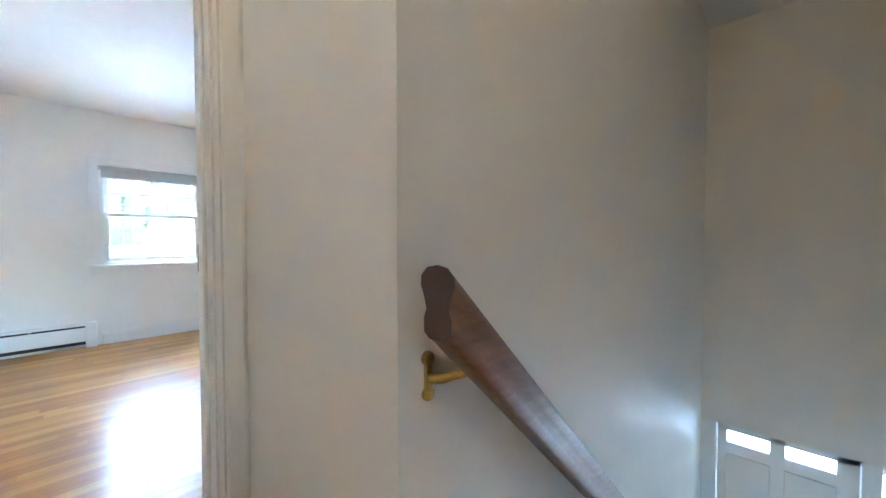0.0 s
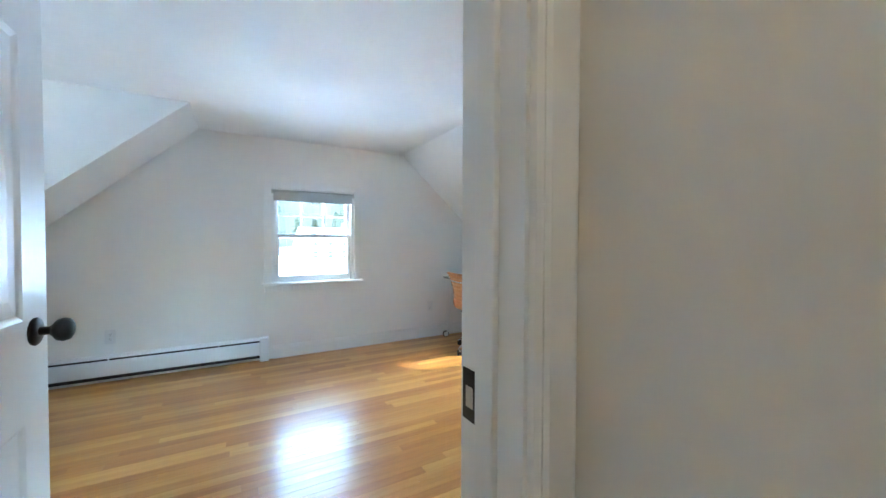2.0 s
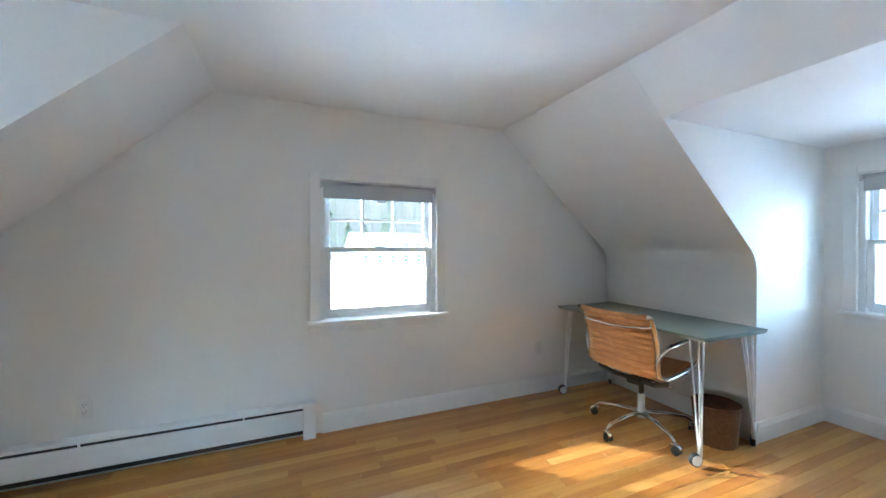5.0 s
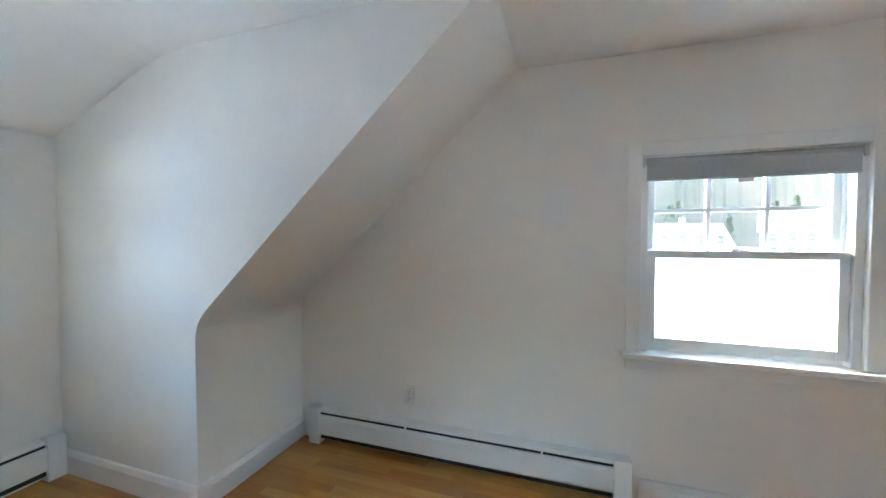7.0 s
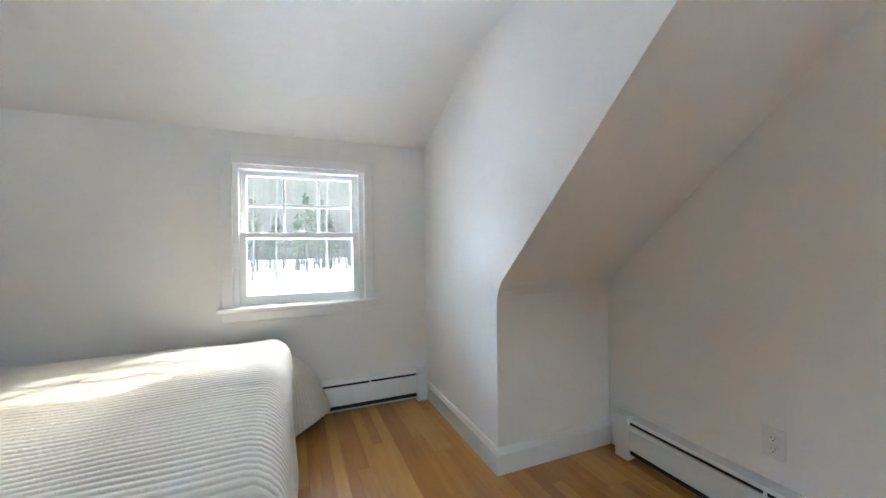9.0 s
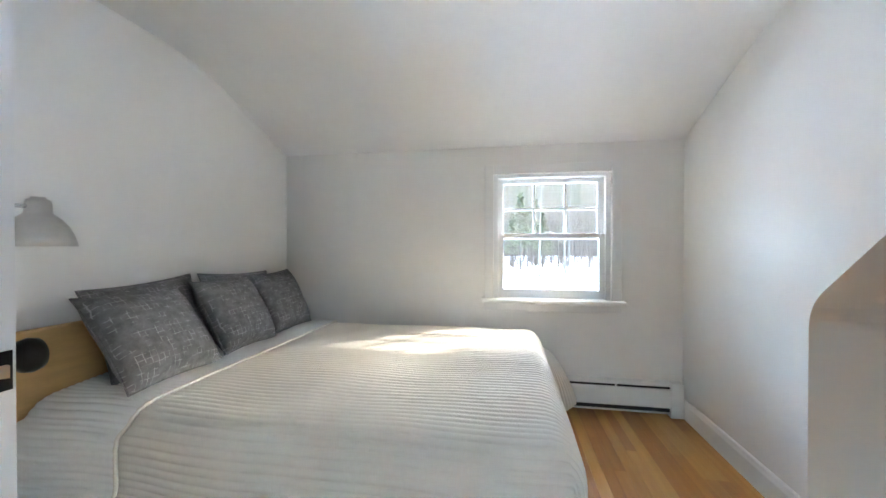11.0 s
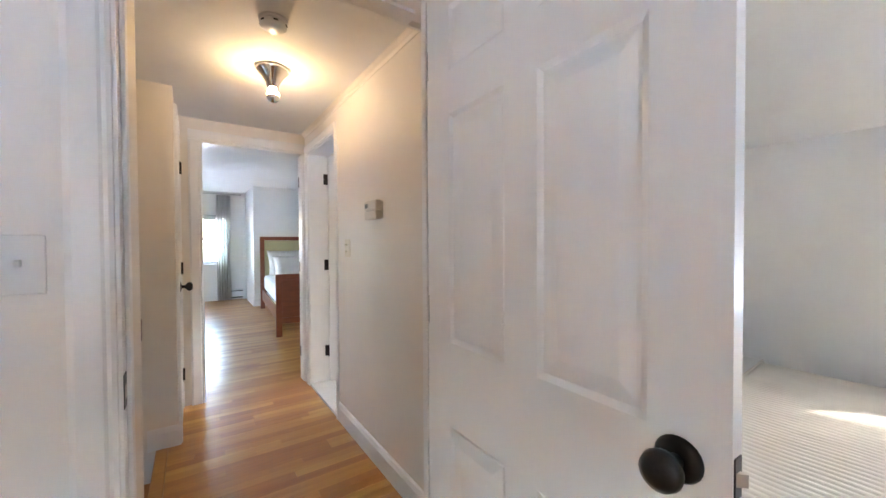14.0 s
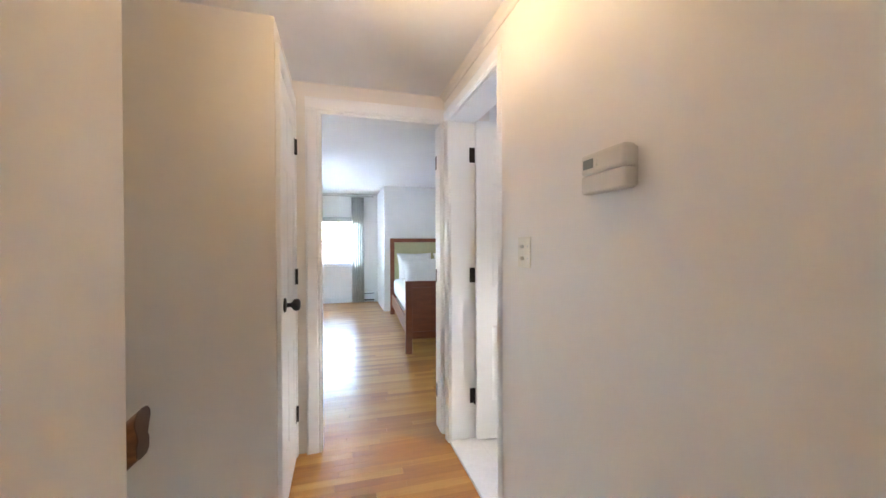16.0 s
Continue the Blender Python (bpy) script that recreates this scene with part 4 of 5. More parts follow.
office_chair(pose(1.972, 2.66, 0, 0, 0, 8) @ Matrix.Diagonal((1.0, 0.90, 0.97, 1)))


def basket(m):
    top = thing("waste_basket", "round brown woven waste basket under the desk", "basket", m)
    rng = random.Random(2)
    h, n = 0.285, 44
    bm = bmesh.new()
    lathe(bm, [(0.118, 0.0), (0.122, 0.004), (0.147, h), (0.142, h), (0.117, 0.012), (0.001, 0.012)], None, 40)
    part("lining", bm, WICKER, top)
    bm = bmesh.new()
    rows = 30
    for k in range(rows):
        z = 0.006 + (h - 0.012) * k / (rows - 1)
        r0 = 0.122 + 0.026 * z / h
        pts = []
        for i in range(72):
            a = 2 * math.pi * i / 72
            r = r0 + 0.0035 * math.sin(a * n / 2 + math.pi * (k % 2))
            pts.append((r * math.cos(a), r * math.sin(a), z))
        tube(bm, pts, 0.0046, 5, closed=True)
    part("weave", bm, WICKER, top)
    bm = bmesh.new()
    tube(bm, [(0.149 * math.cos(2 * math.pi * i / 40), 0.149 * math.sin(2 * math.pi * i / 40), h) for i in range(40)], 0.0075, 8, closed=True)
    part("rim", bm, WICKER, top)
    return top


basket(pose(2.255, 2.365, 0) @ Matrix.Diagonal((0.83, 0.83, 0.86, 1)))

# round blank plate on the knee wall
jack = thing("phone_jack_plate", "round ivory cable plate on the knee wall", "wall plate", pose(KNEE_R, 0.735, 0.305, 0, -90, 0))
bm = bmesh.new()
lathe(bm, [(0.046, 0.0), (0.046, 0.004), (0.042, 0.007), (0.010, 0.0075)], None, 32)
part("plate", bm, PLASTIC_IVORY, jack)
bm = bmesh.new()
lathe(bm, [(0.006, 0.006), (0.006, 0.0085)], None, 12)
part("hole", bm, BLACK, jack)
for s in (-1, 1):
    bm = bmesh.new()
    lathe(bm, [(0.004, 0.006), (0.004, 0.0085)], pose(0, s * 0.025, 0), 10)
    part("screw", bm, NICKEL, jack)


# ---- bed ----
BX0, BX1, BY1, TOP = -2.80, -1.31, 1.80, 0.522


def drape(s_far, y_from, y_to, foot, lift, ribs, hem, step_s=0.0032, step_v=0.03, seed=1):
    """Cloth over the mattress. Across: from the far side over the top and down the near side to hem. Along: from y_from, over the foot where foot is set."""
    r = 0.11
    def across(s):
        """x and drop, s metres from the far edge of the top."""
        w = BX1 - BX0
        if s < 0:
            return BX0 - 0.02, -s
        if s < w - r:
            return BX0 + s, 0.0
        q = s - (w - r)
        arc = r * math.pi / 2
        if q < arc:
            a = q / r
            return BX1 - r + r * math.sin(a), r * (1 - math.cos(a))
        return BX1 + (q - arc) * 0.07, r + (q - arc) * 0.985
    def along(v):
        w = BY1 - r
        y = y_from + v
        if not foot or y < w:
            return y, 0.0
        q = y - w
        arc = r * math.pi / 2
        if q < arc:
            a = q / r
            return w + r * math.sin(a), r * (1 - math.cos(a))
        return BY1 + (q - arc) * 0.05, r + (q - arc) * 0.99
    total_s = (BX1 - BX0) - r + r * math.pi / 2 + (TOP - r - hem) / 0.985
    total_v = (y_to - y_from) if not foot else (BY1 - r - y_from) + r * math.pi / 2 + (TOP - r - 0.09)
    ns, nv = int((total_s - s_far) / step_s), int(total_v / step_v)
    grid = []
    for j in range(nv + 1):
        v = total_v * j / nv
        y, dv = along(v)
        row = []
        for i in range(ns + 1):
            s = s_far + (total_s - s_far) * i / ns
            x, ds = across(s)
            crown = 0.045 * max(0.0, 1 - ((x - (BX0 + BX1) / 2) / 0.95) ** 2) + 0.012 * max(0, min(1, (y - 0.2) / 1.0)) * max(0, min(1, (BX1 - x) / 0.8))
            soft = noise.noise((x * 2.3, y * 2.1, seed)) * 0.012 + noise.noise((x * 6, y * 5, seed + 4)) * 0.004
            z = TOP + lift + crown * (1 if ds + dv < 0.02 else max(0, 1 - (ds + dv) * 6)) - max(ds, dv) - 0.25 * min(ds, dv) + soft
            fold = min(1.0, max(ds, dv) / 0.3)
            wave = (0.012 * math.sin(y * 9 + 1) * min(1, ds / 0.3)) + noise.noise((y * 3, z * 2, seed)) * 0.02 * min(1, ds / 0.3)
            x2 = x + wave + lift * (1 if ds > 0.05 else 0)
            y2 = y + (0.010 * math.sin(x * 11) + noise.noise((x * 3, z * 2, seed + 2)) * 0.02) * min(1, dv / 0.3)
            c = min(1, min(ds, dv) / 0.28)
            x2 -= 0.13 * c
            y2 -= 0.15 * c
            if foot and dv > 0.1 and x < -2.5:
                y2 += 0.19 * min(1, (dv - 0.1) / 0.3) ** 0.5 * min(1, (-2.5 - x) / 0.25)
            row.append(Vector((x2, y2, max(z, 0.06))))
        grid.append(row)
    out = []
    for j in range(nv + 1):
        o = []
        for i in range(ns + 1):
            a = grid[j][min(i + 1, ns)] - grid[j][max(i - 1, 0)]
            b = grid[min(j + 1, nv)][i] - grid[max(j - 1, 0)][i]
            nn = a.cross(b)
            nn = nn.normalized() if nn.length > 1e-9 else Vector((0, 0, 1))
            s = s_far + (total_s - s_far) * i / ns
            ph = s / ribs + 0.10 * noise.noise((grid[j][i].y * 1.5, s * 2, 9))
            amp = 0.0068 * (0.75 + 0.5 * noise.noise((s * 3, grid[j][i].y * 4, 2)))
            o.append(grid[j][i] + nn * amp * abs(math.sin(math.pi * ph)) ** 0.7)
        out.append(o)
    return out


def cloth_mesh(bm, g, thick=0.008):
    V = [[bm.verts.new(p) for p in row] for row in g]
    for j in range(len(V) - 1):
        for i in range(len(V[0]) - 1):
            bm.faces.new((V[j][i], V[j][i + 1], V[j + 1][i + 1], V[j + 1][i])).smooth = True


bed = thing("bed", "bed with birch headboard made up in ivory ribbed quilt", "bed")
build("headboard", BIRCH, bed, lambda bm: box(bm, -2.83, -1.27, -0.115, -0.088, 0.12, 0.805, bevel=0.008), "light birch headboard")
boxes("mattress", LINEN, bed, [(BX0 + 0.02, BX1 - 0.02, -0.085, BY1 - 0.03, 0.30, TOP - 0.012)], 0.05)
boxes("bed_frame", BIRCH, bed, [(BX0 + 0.03, BX1 - 0.03, -0.085, BY1 - 0.05, 0.17, 0.298)], 0.004)
for x in (BX0 + 0.1, BX1 - 0.1):
    for y in (0.0, BY1 - 0.15):
        boxes("leg", BIRCH, bed, [(x - 0.03, x + 0.03, y - 0.03, y + 0.03, 0, 0.17)], 0.004)
quilt_grid = drape(-0.25, 0.16, 0, True, 0.004, 0.025, 0.10)
quilt = thing("quilt", "ivory ribbed cotton quilt turned back over the bed", "quilt")
build("cloth", QUILT, quilt, lambda bm: cloth_mesh(bm, quilt_grid))
fold_grid = drape(-0.05, -0.07, 0.40, False, 0.016, 0.025, 0.16, seed=1)
# the turned-back end: its edge runs in a bow and its lower corner is rounded
for j, row in enumerate(fold_grid):
    for i, p in enumerate(row):
        f = j / (len(fold_grid) - 1)
        p.y += f * (0.06 * math.sin((p.x + 2.9) * 2.0) - 0.05)
        if p.z < 0.34:
            p.y -= f * ((0.34 - p.z) / 0.18) ** 2 * 0.20
fold = build("turnback", SHEET, quilt, lambda bm: cloth_mesh(bm, fold_grid), "white turned-back end of the quilt")
edge = [p + Vector((0, 0.002, 0.001)) for p in fold_grid[-1][::4]]
build("piping", QUILT, fold, lambda bm: tube(bm, edge, 0.0065, 6), "ivory piped edge")


def pillow(m, w, h, t, label, seed):
    top = tagged(new("pillow"), label, "pillow", group="charcoal pillows")
    top.matrix_world = m
    bm = bmesh.new()
    n = 18
    rows = {}
    for side in (1, -1):
        for i in range(n + 1):
            for j in range(n + 1):
                u, v = i / n * 2 - 1, j / n * 2 - 1
                edge_ = i in (0, n) or j in (0, n)
                if edge_ and side == -1:
                    rows[side, i, j] = rows[1, i, j]
                    continue
                x = u * w / 2 * (1 - 0.07 * (1 - v * v))
                y = v * h / 2 * (1 - 0.07 * (1 - u * u))
                z = t / 2 * ((1 - u ** 4) * (1 - v ** 4)) ** 0.65
                z += noise.noise((u * 2, v * 2, seed)) * 0.012 * (1 - u * u) * (1 - v * v)
                rows[side, i, j] = bm.verts.new((x, y, side * z))
    for side in (1, -1):
        for i in range(n):
            for j in range(n):
                q = [rows[side, i, j], rows[side, i + 1, j], rows[side, i + 1, j + 1], rows[side, i, j + 1]]
                bm.faces.new(q if side == 1 else q[::-1]).smooth = True
    part("cover", bm, CHARCOAL, top)
    build("seam", CHARCOAL, top, lambda b: tube(b, [rows_p for rows_p in outline(w, h)], 0.004, 5, closed=True))
    return top


def outline(w, h, n=18):
    pts = []
    def at(u, v):
        return Vector((u * w / 2 * (1 - 0.07 * (1 - v * v)), v * h / 2 * (1 - 0.07 * (1 - u * u)), 0))
    for i in range(n):
        pts.append(at(-1 + 2 * i / n, -1))
    for i in range(n):
        pts.append(at(1, -1 + 2 * i / n))
    for i in range(n):
        pts.append(at(1 - 2 * i / n, 1))
    for i in range(n):
        pts.append(at(-1, 1 - 2 * i / n))
    return pts


def lean(x, y, z, back, turn, roll=0):
    """A pillow standing on its lower edge and leaning back to the wall."""
    return pose(x, y, z, 0, 0, turn + 180) @ pose(0, 0, 0, 90 - back, 0, 0) @ pose(0, 0, 0, 0, 0, roll)


PL = "charcoal grey pillow with pale woven threads, leaning"
pillow(lean(-1.745, 0.01, 0.755, 20, 2, 3), 0.54, 0.40, 0.14, PL + " on the headboard", 3)
pillow(lean(-2.32, 0.0, 0.755, 20, -2, -2), 0.54, 0.40, 0.14, PL + " on the headboard", 5)
pillow(lean(-1.60, 0.165, 0.745, 37, 3, -2), 0.44, 0.41, 0.17, PL + " in front", 7)
pillow(lean(-2.07, 0.15, 0.75, 31, 2, -2), 0.41, 0.40, 0.17, PL + " in front", 9)
pillow(lean(-2.49, 0.135, 0.755, 26, -2, 2), 0.40, 0.40, 0.16, PL + " in front", 11)

# reading lamp over the bed
lampw = thing("wall_lamp", "brushed aluminium reading lamp over the headboard", "lamp", pose(-1.312, 0.02, 0))
bm = bmesh.new()
prof = [(0.020, 1.262), (0.030, 1.258), (0.033, 1.245), (0.034, 1.215), (0.040, 1.208), (0.056, 1.195), (0.075, 1.168), (0.089, 1.135), (0.097, 1.102), (0.095, 1.102), (0.086, 1.136), (0.070, 1.166), (0.052, 1.19), (0.03, 1.20)]
lathe(bm, [(0.018, 1.268)] + prof, None, 40)
part("shade", bm, NICKEL, lampw, "spun aluminium shade")
build("arm", CHROME, lampw, lambda b: tube(b, [(0.02, 0, 1.235), (0.09, -0.01, 1.235), (0.11, -0.06, 1.20), (0.11, -0.138, 1.18)], 0.007, 10))
bm = bmesh.new()
lathe(bm, [(0.04, 0), (0.04, 0.012), (0.034, 0.018)], pose(0.11, BED_WALL - 0.02, 1.18, -90, 0, 0), 24)
part("wall_plate", bm, NICKEL, lampw)
bm = bmesh.new()
lathe(bm, [(0.012, 1.20), (0.028, 1.16), (0.03, 1.14), (0.02, 1.118), (0.004, 1.11)], None, 20)
part("bulb", bm, PLASTIC_WHITE, lampw, "unlit bulb")

# ---- hall ----
lamp = thing("ceiling_lamp", "flared chrome ceiling lamp with a silver-tipped lit bulb", "lamp", pose(-0.518, -1.175, HALL_CEIL) @ Matrix.Diagonal((1.16, 1.16, 1.2, 1)))
C = 0.0
bm = bmesh.new()
lathe(bm, [(0.060, C), (0.074, C - 0.002), (0.075, C - 0.010), (0.066, C - 0.022), (0.046, C - 0.042), (0.032, C - 0.065), (0.026, C - 0.088), (0.022, C - 0.09)], None, 40)
part("base", bm, CHROME, lamp, "flared chrome base")
bm = bmesh.new()
lathe(bm, [(0.014, C - 0.088), (0.016, C - 0.098), (0.026, C - 0.112), (0.030, C - 0.124)], None, 24)
part("bulb", bm, BULB, lamp, "lit bulb glass")
bm = bmesh.new()
lathe(bm, [(0.0305, C - 0.124), (0.029, C - 0.134), (0.023, C - 0.146), (0.012, C - 0.153), (0.002, C - 0.155)], None, 24)
part("bulb_cap", bm, CHROME, lamp, "mirrored bulb tip")

smoke = thing("smoke_detector", "round white smoke detector on the hall ceiling", "smoke detector", pose(-0.44, -0.69, HALL_CEIL))
bm = bmesh.new()
lathe(bm, [(0.058, 0), (0.058, -0.012), (0.055, -0.014)], None, 36)
part("base", bm, PLASTIC_WHITE, smoke)
bm = bmesh.new()
lathe(bm, [(0.053, -0.0145), (0.055, -0.018), (0.054, -0.032), (0.045, -0.040), (0.002, -0.041)], None, 36)
part("cover", bm, PLASTIC_WHITE, smoke)
for a in range(0, 360, 60):
    q = math.radians(a)
    bm = bmesh.new()
    box(bm, -0.009, 0.009, -0.001, 0.001, -0.028, -0.022, m=pose(0.0548 * math.sin(q), 0.0548 * math.cos(q), 0, 0, 0, -a))
    part("vent_slot", bm, BLACK, smoke)

tagged(build("trim_crown", HALL_PAINT, None, lambda bm: prism(bm, [(HALL_R, HALL_CEIL - 0.034), (HALL_R + 0.004, HALL_CEIL - 0.034), (HALL_R + 0.012, HALL_CEIL - 0.018), (HALL_R + 0.026, HALL_CEIL - 0.006), (HALL_R + 0.034, HALL_CEIL), (HALL_R, HALL_CEIL)], "y", FAR + 0.004, -0.16)), "cream painted cove along the hall ceiling", kind="structure")

th = thing("thermostat", "warm grey wall thermostat with a small display", "thermostat", pose(HALL_R, -0.825, 1.422, 0, 0, -90))
boxes("back_plate", PLASTIC_GREY, th, [(-0.072, 0.072, 0, 0.010, -0.046, 0.046)], 0.003)
boxes("cover", PLASTIC_GREY, th, [(-0.078, 0.078, 0.0105, 0.046, -0.003, 0.052)], 0.008)
boxes("flap", PLASTIC_GREY, th, [(-0.078, 0.078, 0.0105, 0.0455, -0.052, -0.0045)], 0.006)
boxes("display", LCD, th, [(0.028, 0.066, 0.0455, 0.0475, 0.012, 0.036)])
for i in range(2):
    boxes("button", PLASTIC_GREY, th, [(0.012, 0.020, 0.0455, 0.049, 0.014 + i * 0.012, 0.020 + i * 0.012)], 0.001)

sw = thing("light_switch", "ivory double light switch plate", "light switch", pose(HALL_R, -1.292, 1.21, 0, 0, -90))
boxes("plate", PLASTIC_IVORY, sw, [(-0.046, 0.046, 0, 0.006, -0.058, 0.058)], 0.003)
for z, tilt in ((0.022, 1), (-0.022, -1)):
    boxes("toggle", PLASTIC_IVORY, sw, [(-0.004, 0.004, 0.006, 0.022, z - 0.006, z + 0.006)], 0.002)
    for x in (-0.03, 0.03):
        boxes("screw", NICKEL, sw, [(x - 0.003, x + 0.003, 0.0055, 0.007, z - 0.003, z + 0.003)])

sw2 = thing("light_switch", "white light switch plate beside the bedroom door", "light switch", pose(0.135, 0.0005, 1.205, 0, 0, 0))
boxes("plate", PLASTIC_WHITE, sw2, [(-0.036, 0.036, 0, 0.006, -0.058, 0.058)], 0.003)
boxes("toggle", PLASTIC_WHITE, sw2, [(-0.004, 0.004, 0.006, 0.018, -0.004, 0.010)], 0.002)

# ---- stairs ----
RAIL_A, RAIL_B = Vector((0.038, -0.849, 0.916)), Vector((2.15, -0.849, -1.072))
hr = thing("handrail", "dark stained wooden handrail on brass brackets beside the stairs", "handrail")
section = [(-0.027, 0.002), (-0.026, 0.014), (-0.016, 0.024), (0.0, 0.027), (0.016, 0.024), (0.026, 0.014), (0.027, 0.002), (0.021, -0.012), (0.017, -0.026), (0.022, -0.038), (0.021, -0.055), (0.012, -0.062), (-0.012, -0.062), (-0.021, -0.055), (-0.022, -0.038), (-0.017, -0.026), (-0.021, -0.012)]
bm = bmesh.new()
k = 1.0
a = [bm.verts.new((RAIL_A.x, RAIL_A.y + y, RAIL_A.z + z * k)) for y, z in section]
b = [bm.verts.new((RAIL_B.x, RAIL_B.y + y, RAIL_B.z + z * k)) for y, z in section]
for i in range(len(section)):
    bm.faces.new((a[i], a[(i + 1) % len(section)], b[(i + 1) % len(section)], b[i])).smooth = True
bm.faces.new(b)
bmesh.ops.recalc_face_normals(bm, faces=bm.faces)
part("rail", bm, RAIL_WOOD, hr)
bm = bmesh.new()
prism(bm, [(RAIL_A.y + y, RAIL_A.z + z * k) for y, z in section], "x", RAIL_A.x - 0.002, RAIL_A.x + 0.0005)
part("rail_end", bm, END_GRAIN, hr, "dark end grain")
slope = (RAIL_B.z - RAIL_A.z) / (RAIL_B.x - RAIL_A.x)
for x in (0.128, 1.1, 2.0):
    zr = RAIL_A.z + slope * (x - RAIL_A.x) - 0.040
    bm = bmesh.new()
    lathe(bm, [(0.0105, 0), (0.0105, 0.005), (0.008, 0.008)], pose(x - 0.045, STAIR0, zr + 0.016, 90, 0, 0), 16)
    box(bm, x - 0.052, x - 0.038, STAIR0 - 0.007, STAIR0 - 0.0005, zr - 0.034, zr + 0.018, bevel=0.003)
    lathe(bm, [(0.0095, 0), (0.0095, 0.006), (0.005, 0.009)], pose(x - 0.045, STAIR0, zr - 0.034, 90, 0, 0), 16)
    tube(bm, curve([(x - 0.045, STAIR0 - 0.005, zr - 0.012), (x - 0.035, STAIR0 - 0.025, zr - 0.008), (x - 0.012, STAIR0 - 0.052, zr + 0.002), (x + 0.002, STAIR0 - 0.060, zr + 0.008)], 12), [0.0075] * 5 + [0.006] * 8, 10)
    tube(bm, [(x - 0.02, STAIR0 - 0.060, zr + 0.018), (x + 0.03, STAIR0 - 0.060, zr + 0.018 + slope * 0.05)], 0.011, 8, flat=0.6)
    part("bracket", bm, BRASS, hr, "aged brass rail bracket")

stairs = tagged(new("stairs"), "oak stairs going down to the front door", kind="structure")
for i in range(11):
    x = STRIP + 0.005 + 0.19 * i
    z = -0.19 * (i + 1)
    boxes("tread", OAK, stairs, [(x - 0.02, x + 0.205, STAIR1 + 0.001, STAIR0 - 0.001, z - 0.025, z)], 0.006)
    boxes("riser", TRIM, stairs, [(x - 0.004, x + 0.012, STAIR1 + 0.001, STAIR0 - 0.001, z, z + 0.164)])
boxes("nosing", OAK, stairs, [(0.0005, 0.062, STAIR1 + 0.001, STAIR0 - 0.001, -0.026, 0.001)], 0.008)
structure("floor_entry", OAK, [(1.9, 2.7, STAIR1, STAIR0, -2.32, -2.28)], "oak floor of the entry below")

# front door at the foot of the stairs
fd = tagged(new("door_front"), "white panelled front door with two top lights", kind="structure")
DX = 2.45
boxes("leaf", DOOR_PAINT, fd, [(DX, DX + 0.04, -1.43, -0.862, -2.28, -0.235), (DX, DX + 0.04, -1.43, -1.351, -0.235, -0.06), (DX, DX + 0.04, -1.159, -1.095, -0.235, -0.06), (DX, DX + 0.04, -0.905, -0.862, -0.235, -0.06), (DX, DX + 0.04, -1.43, -0.862, -0.165, -0.06)])
for y0, y1 in ((-1.351, -1.159), (-1.095, -0.905)):
    boxes("pane", GLASS, fd, [(DX + 0.018, DX + 0.022, y0, y1, -0.235, -0.165)]).visible_shadow = False
    bm = bmesh.new()
    box(bm, DX - 0.006, DX, y0 - 0.002, y1 + 0.002, -0.95, -0.30, bevel=0.003)
    part("door_panel", bm, DOOR_PAINT, fd)
boxes("door_frame", TRIM, fd, [(DX - 0.03, DX + 0.06, -0.86, STAIR0 + 0.0, -2.28, -0.02), (DX - 0.03, DX + 0.06, -1.50, -1.432, -2.28, -0.02)], 0.004)
boxes("sidelight_pane", GLASS, fd, [(DX + 0.018, DX + 0.022, -1.73, -1.50, -2.1, -0.16)]).visible_shadow = False
structure("wall_entry", HALL_PAINT, [(DX - 0.02, DX + 0.06, STAIR1 - 0.01, -1.73, -2.6, 0.0), (DX - 0.02, DX + 0.06, -1.73, -1.50, -2.6, -2.1), (DX - 0.02, DX + 0.06, -1.73, -1.50, -0.16, 0.0), (1.8, DX + 0.06, STAIR1, STAIR0, -2.6, -2.33)], "cream painted wall beside the front door")

# ---- far bedroom ----
FC = 2.37
FW = (-0.79, 0.16, 0.80, 1.87)
wall_with_hole("wall_far_window", PAINT, "y", -8.46, -8.30, -1.4, 1.3, -0.05, 2.6, [FW], "white painted wall with a window")
# the east wall's hole is never in view; it is added to brighten this room
wall_with_hole("wall_far_east", PAINT, "x", 1.1, 1.25, -8.4, FAR - 0.1, -0.05, 2.6, [(-6.25, -5.35, 0.85, 1.65)], "white painted bedroom wall with an unseen opening added for daylight")
structure("wall_far_bedroom", PAINT, [(-3.5, -1.135, -8.46, -7.0, -0.05, 2.6), (-3.5, -3.35, -7.2, FAR - 0.1, -0.05, 2.6), (-3.5, -1.3, FAR - 0.12, FAR - 0.02, -0.05, 2.6)], "white painted bedroom walls")
structure("ceiling_far_bedroom", CEIL_PAINT, [(-3.5, 1.25, -8.46, FAR - 0.1205, FC, 2.6)], "white textured bedroom ceiling")
window("window_far", turned(FW[0], -8.30, FW[2], 0), FW[1] - FW[0], FW[3] - FW[2], True, "white double-hung window behind curtains")
baseboard("baseboard_far", -0.66, -8.30, 1.1, -8.30, (0, 1))
baseboard("baseboard_far_jog", -1.135, -7.0, -3.3, -7.0, (0, 1))
baseboard("baseboard_far_side", -1.135, -8.0, -1.135, -6.984, (1, 0))
heater(0.47, pose(-1.133, -8.30, 0), "white enamelled baseboard heater behind the curtain")


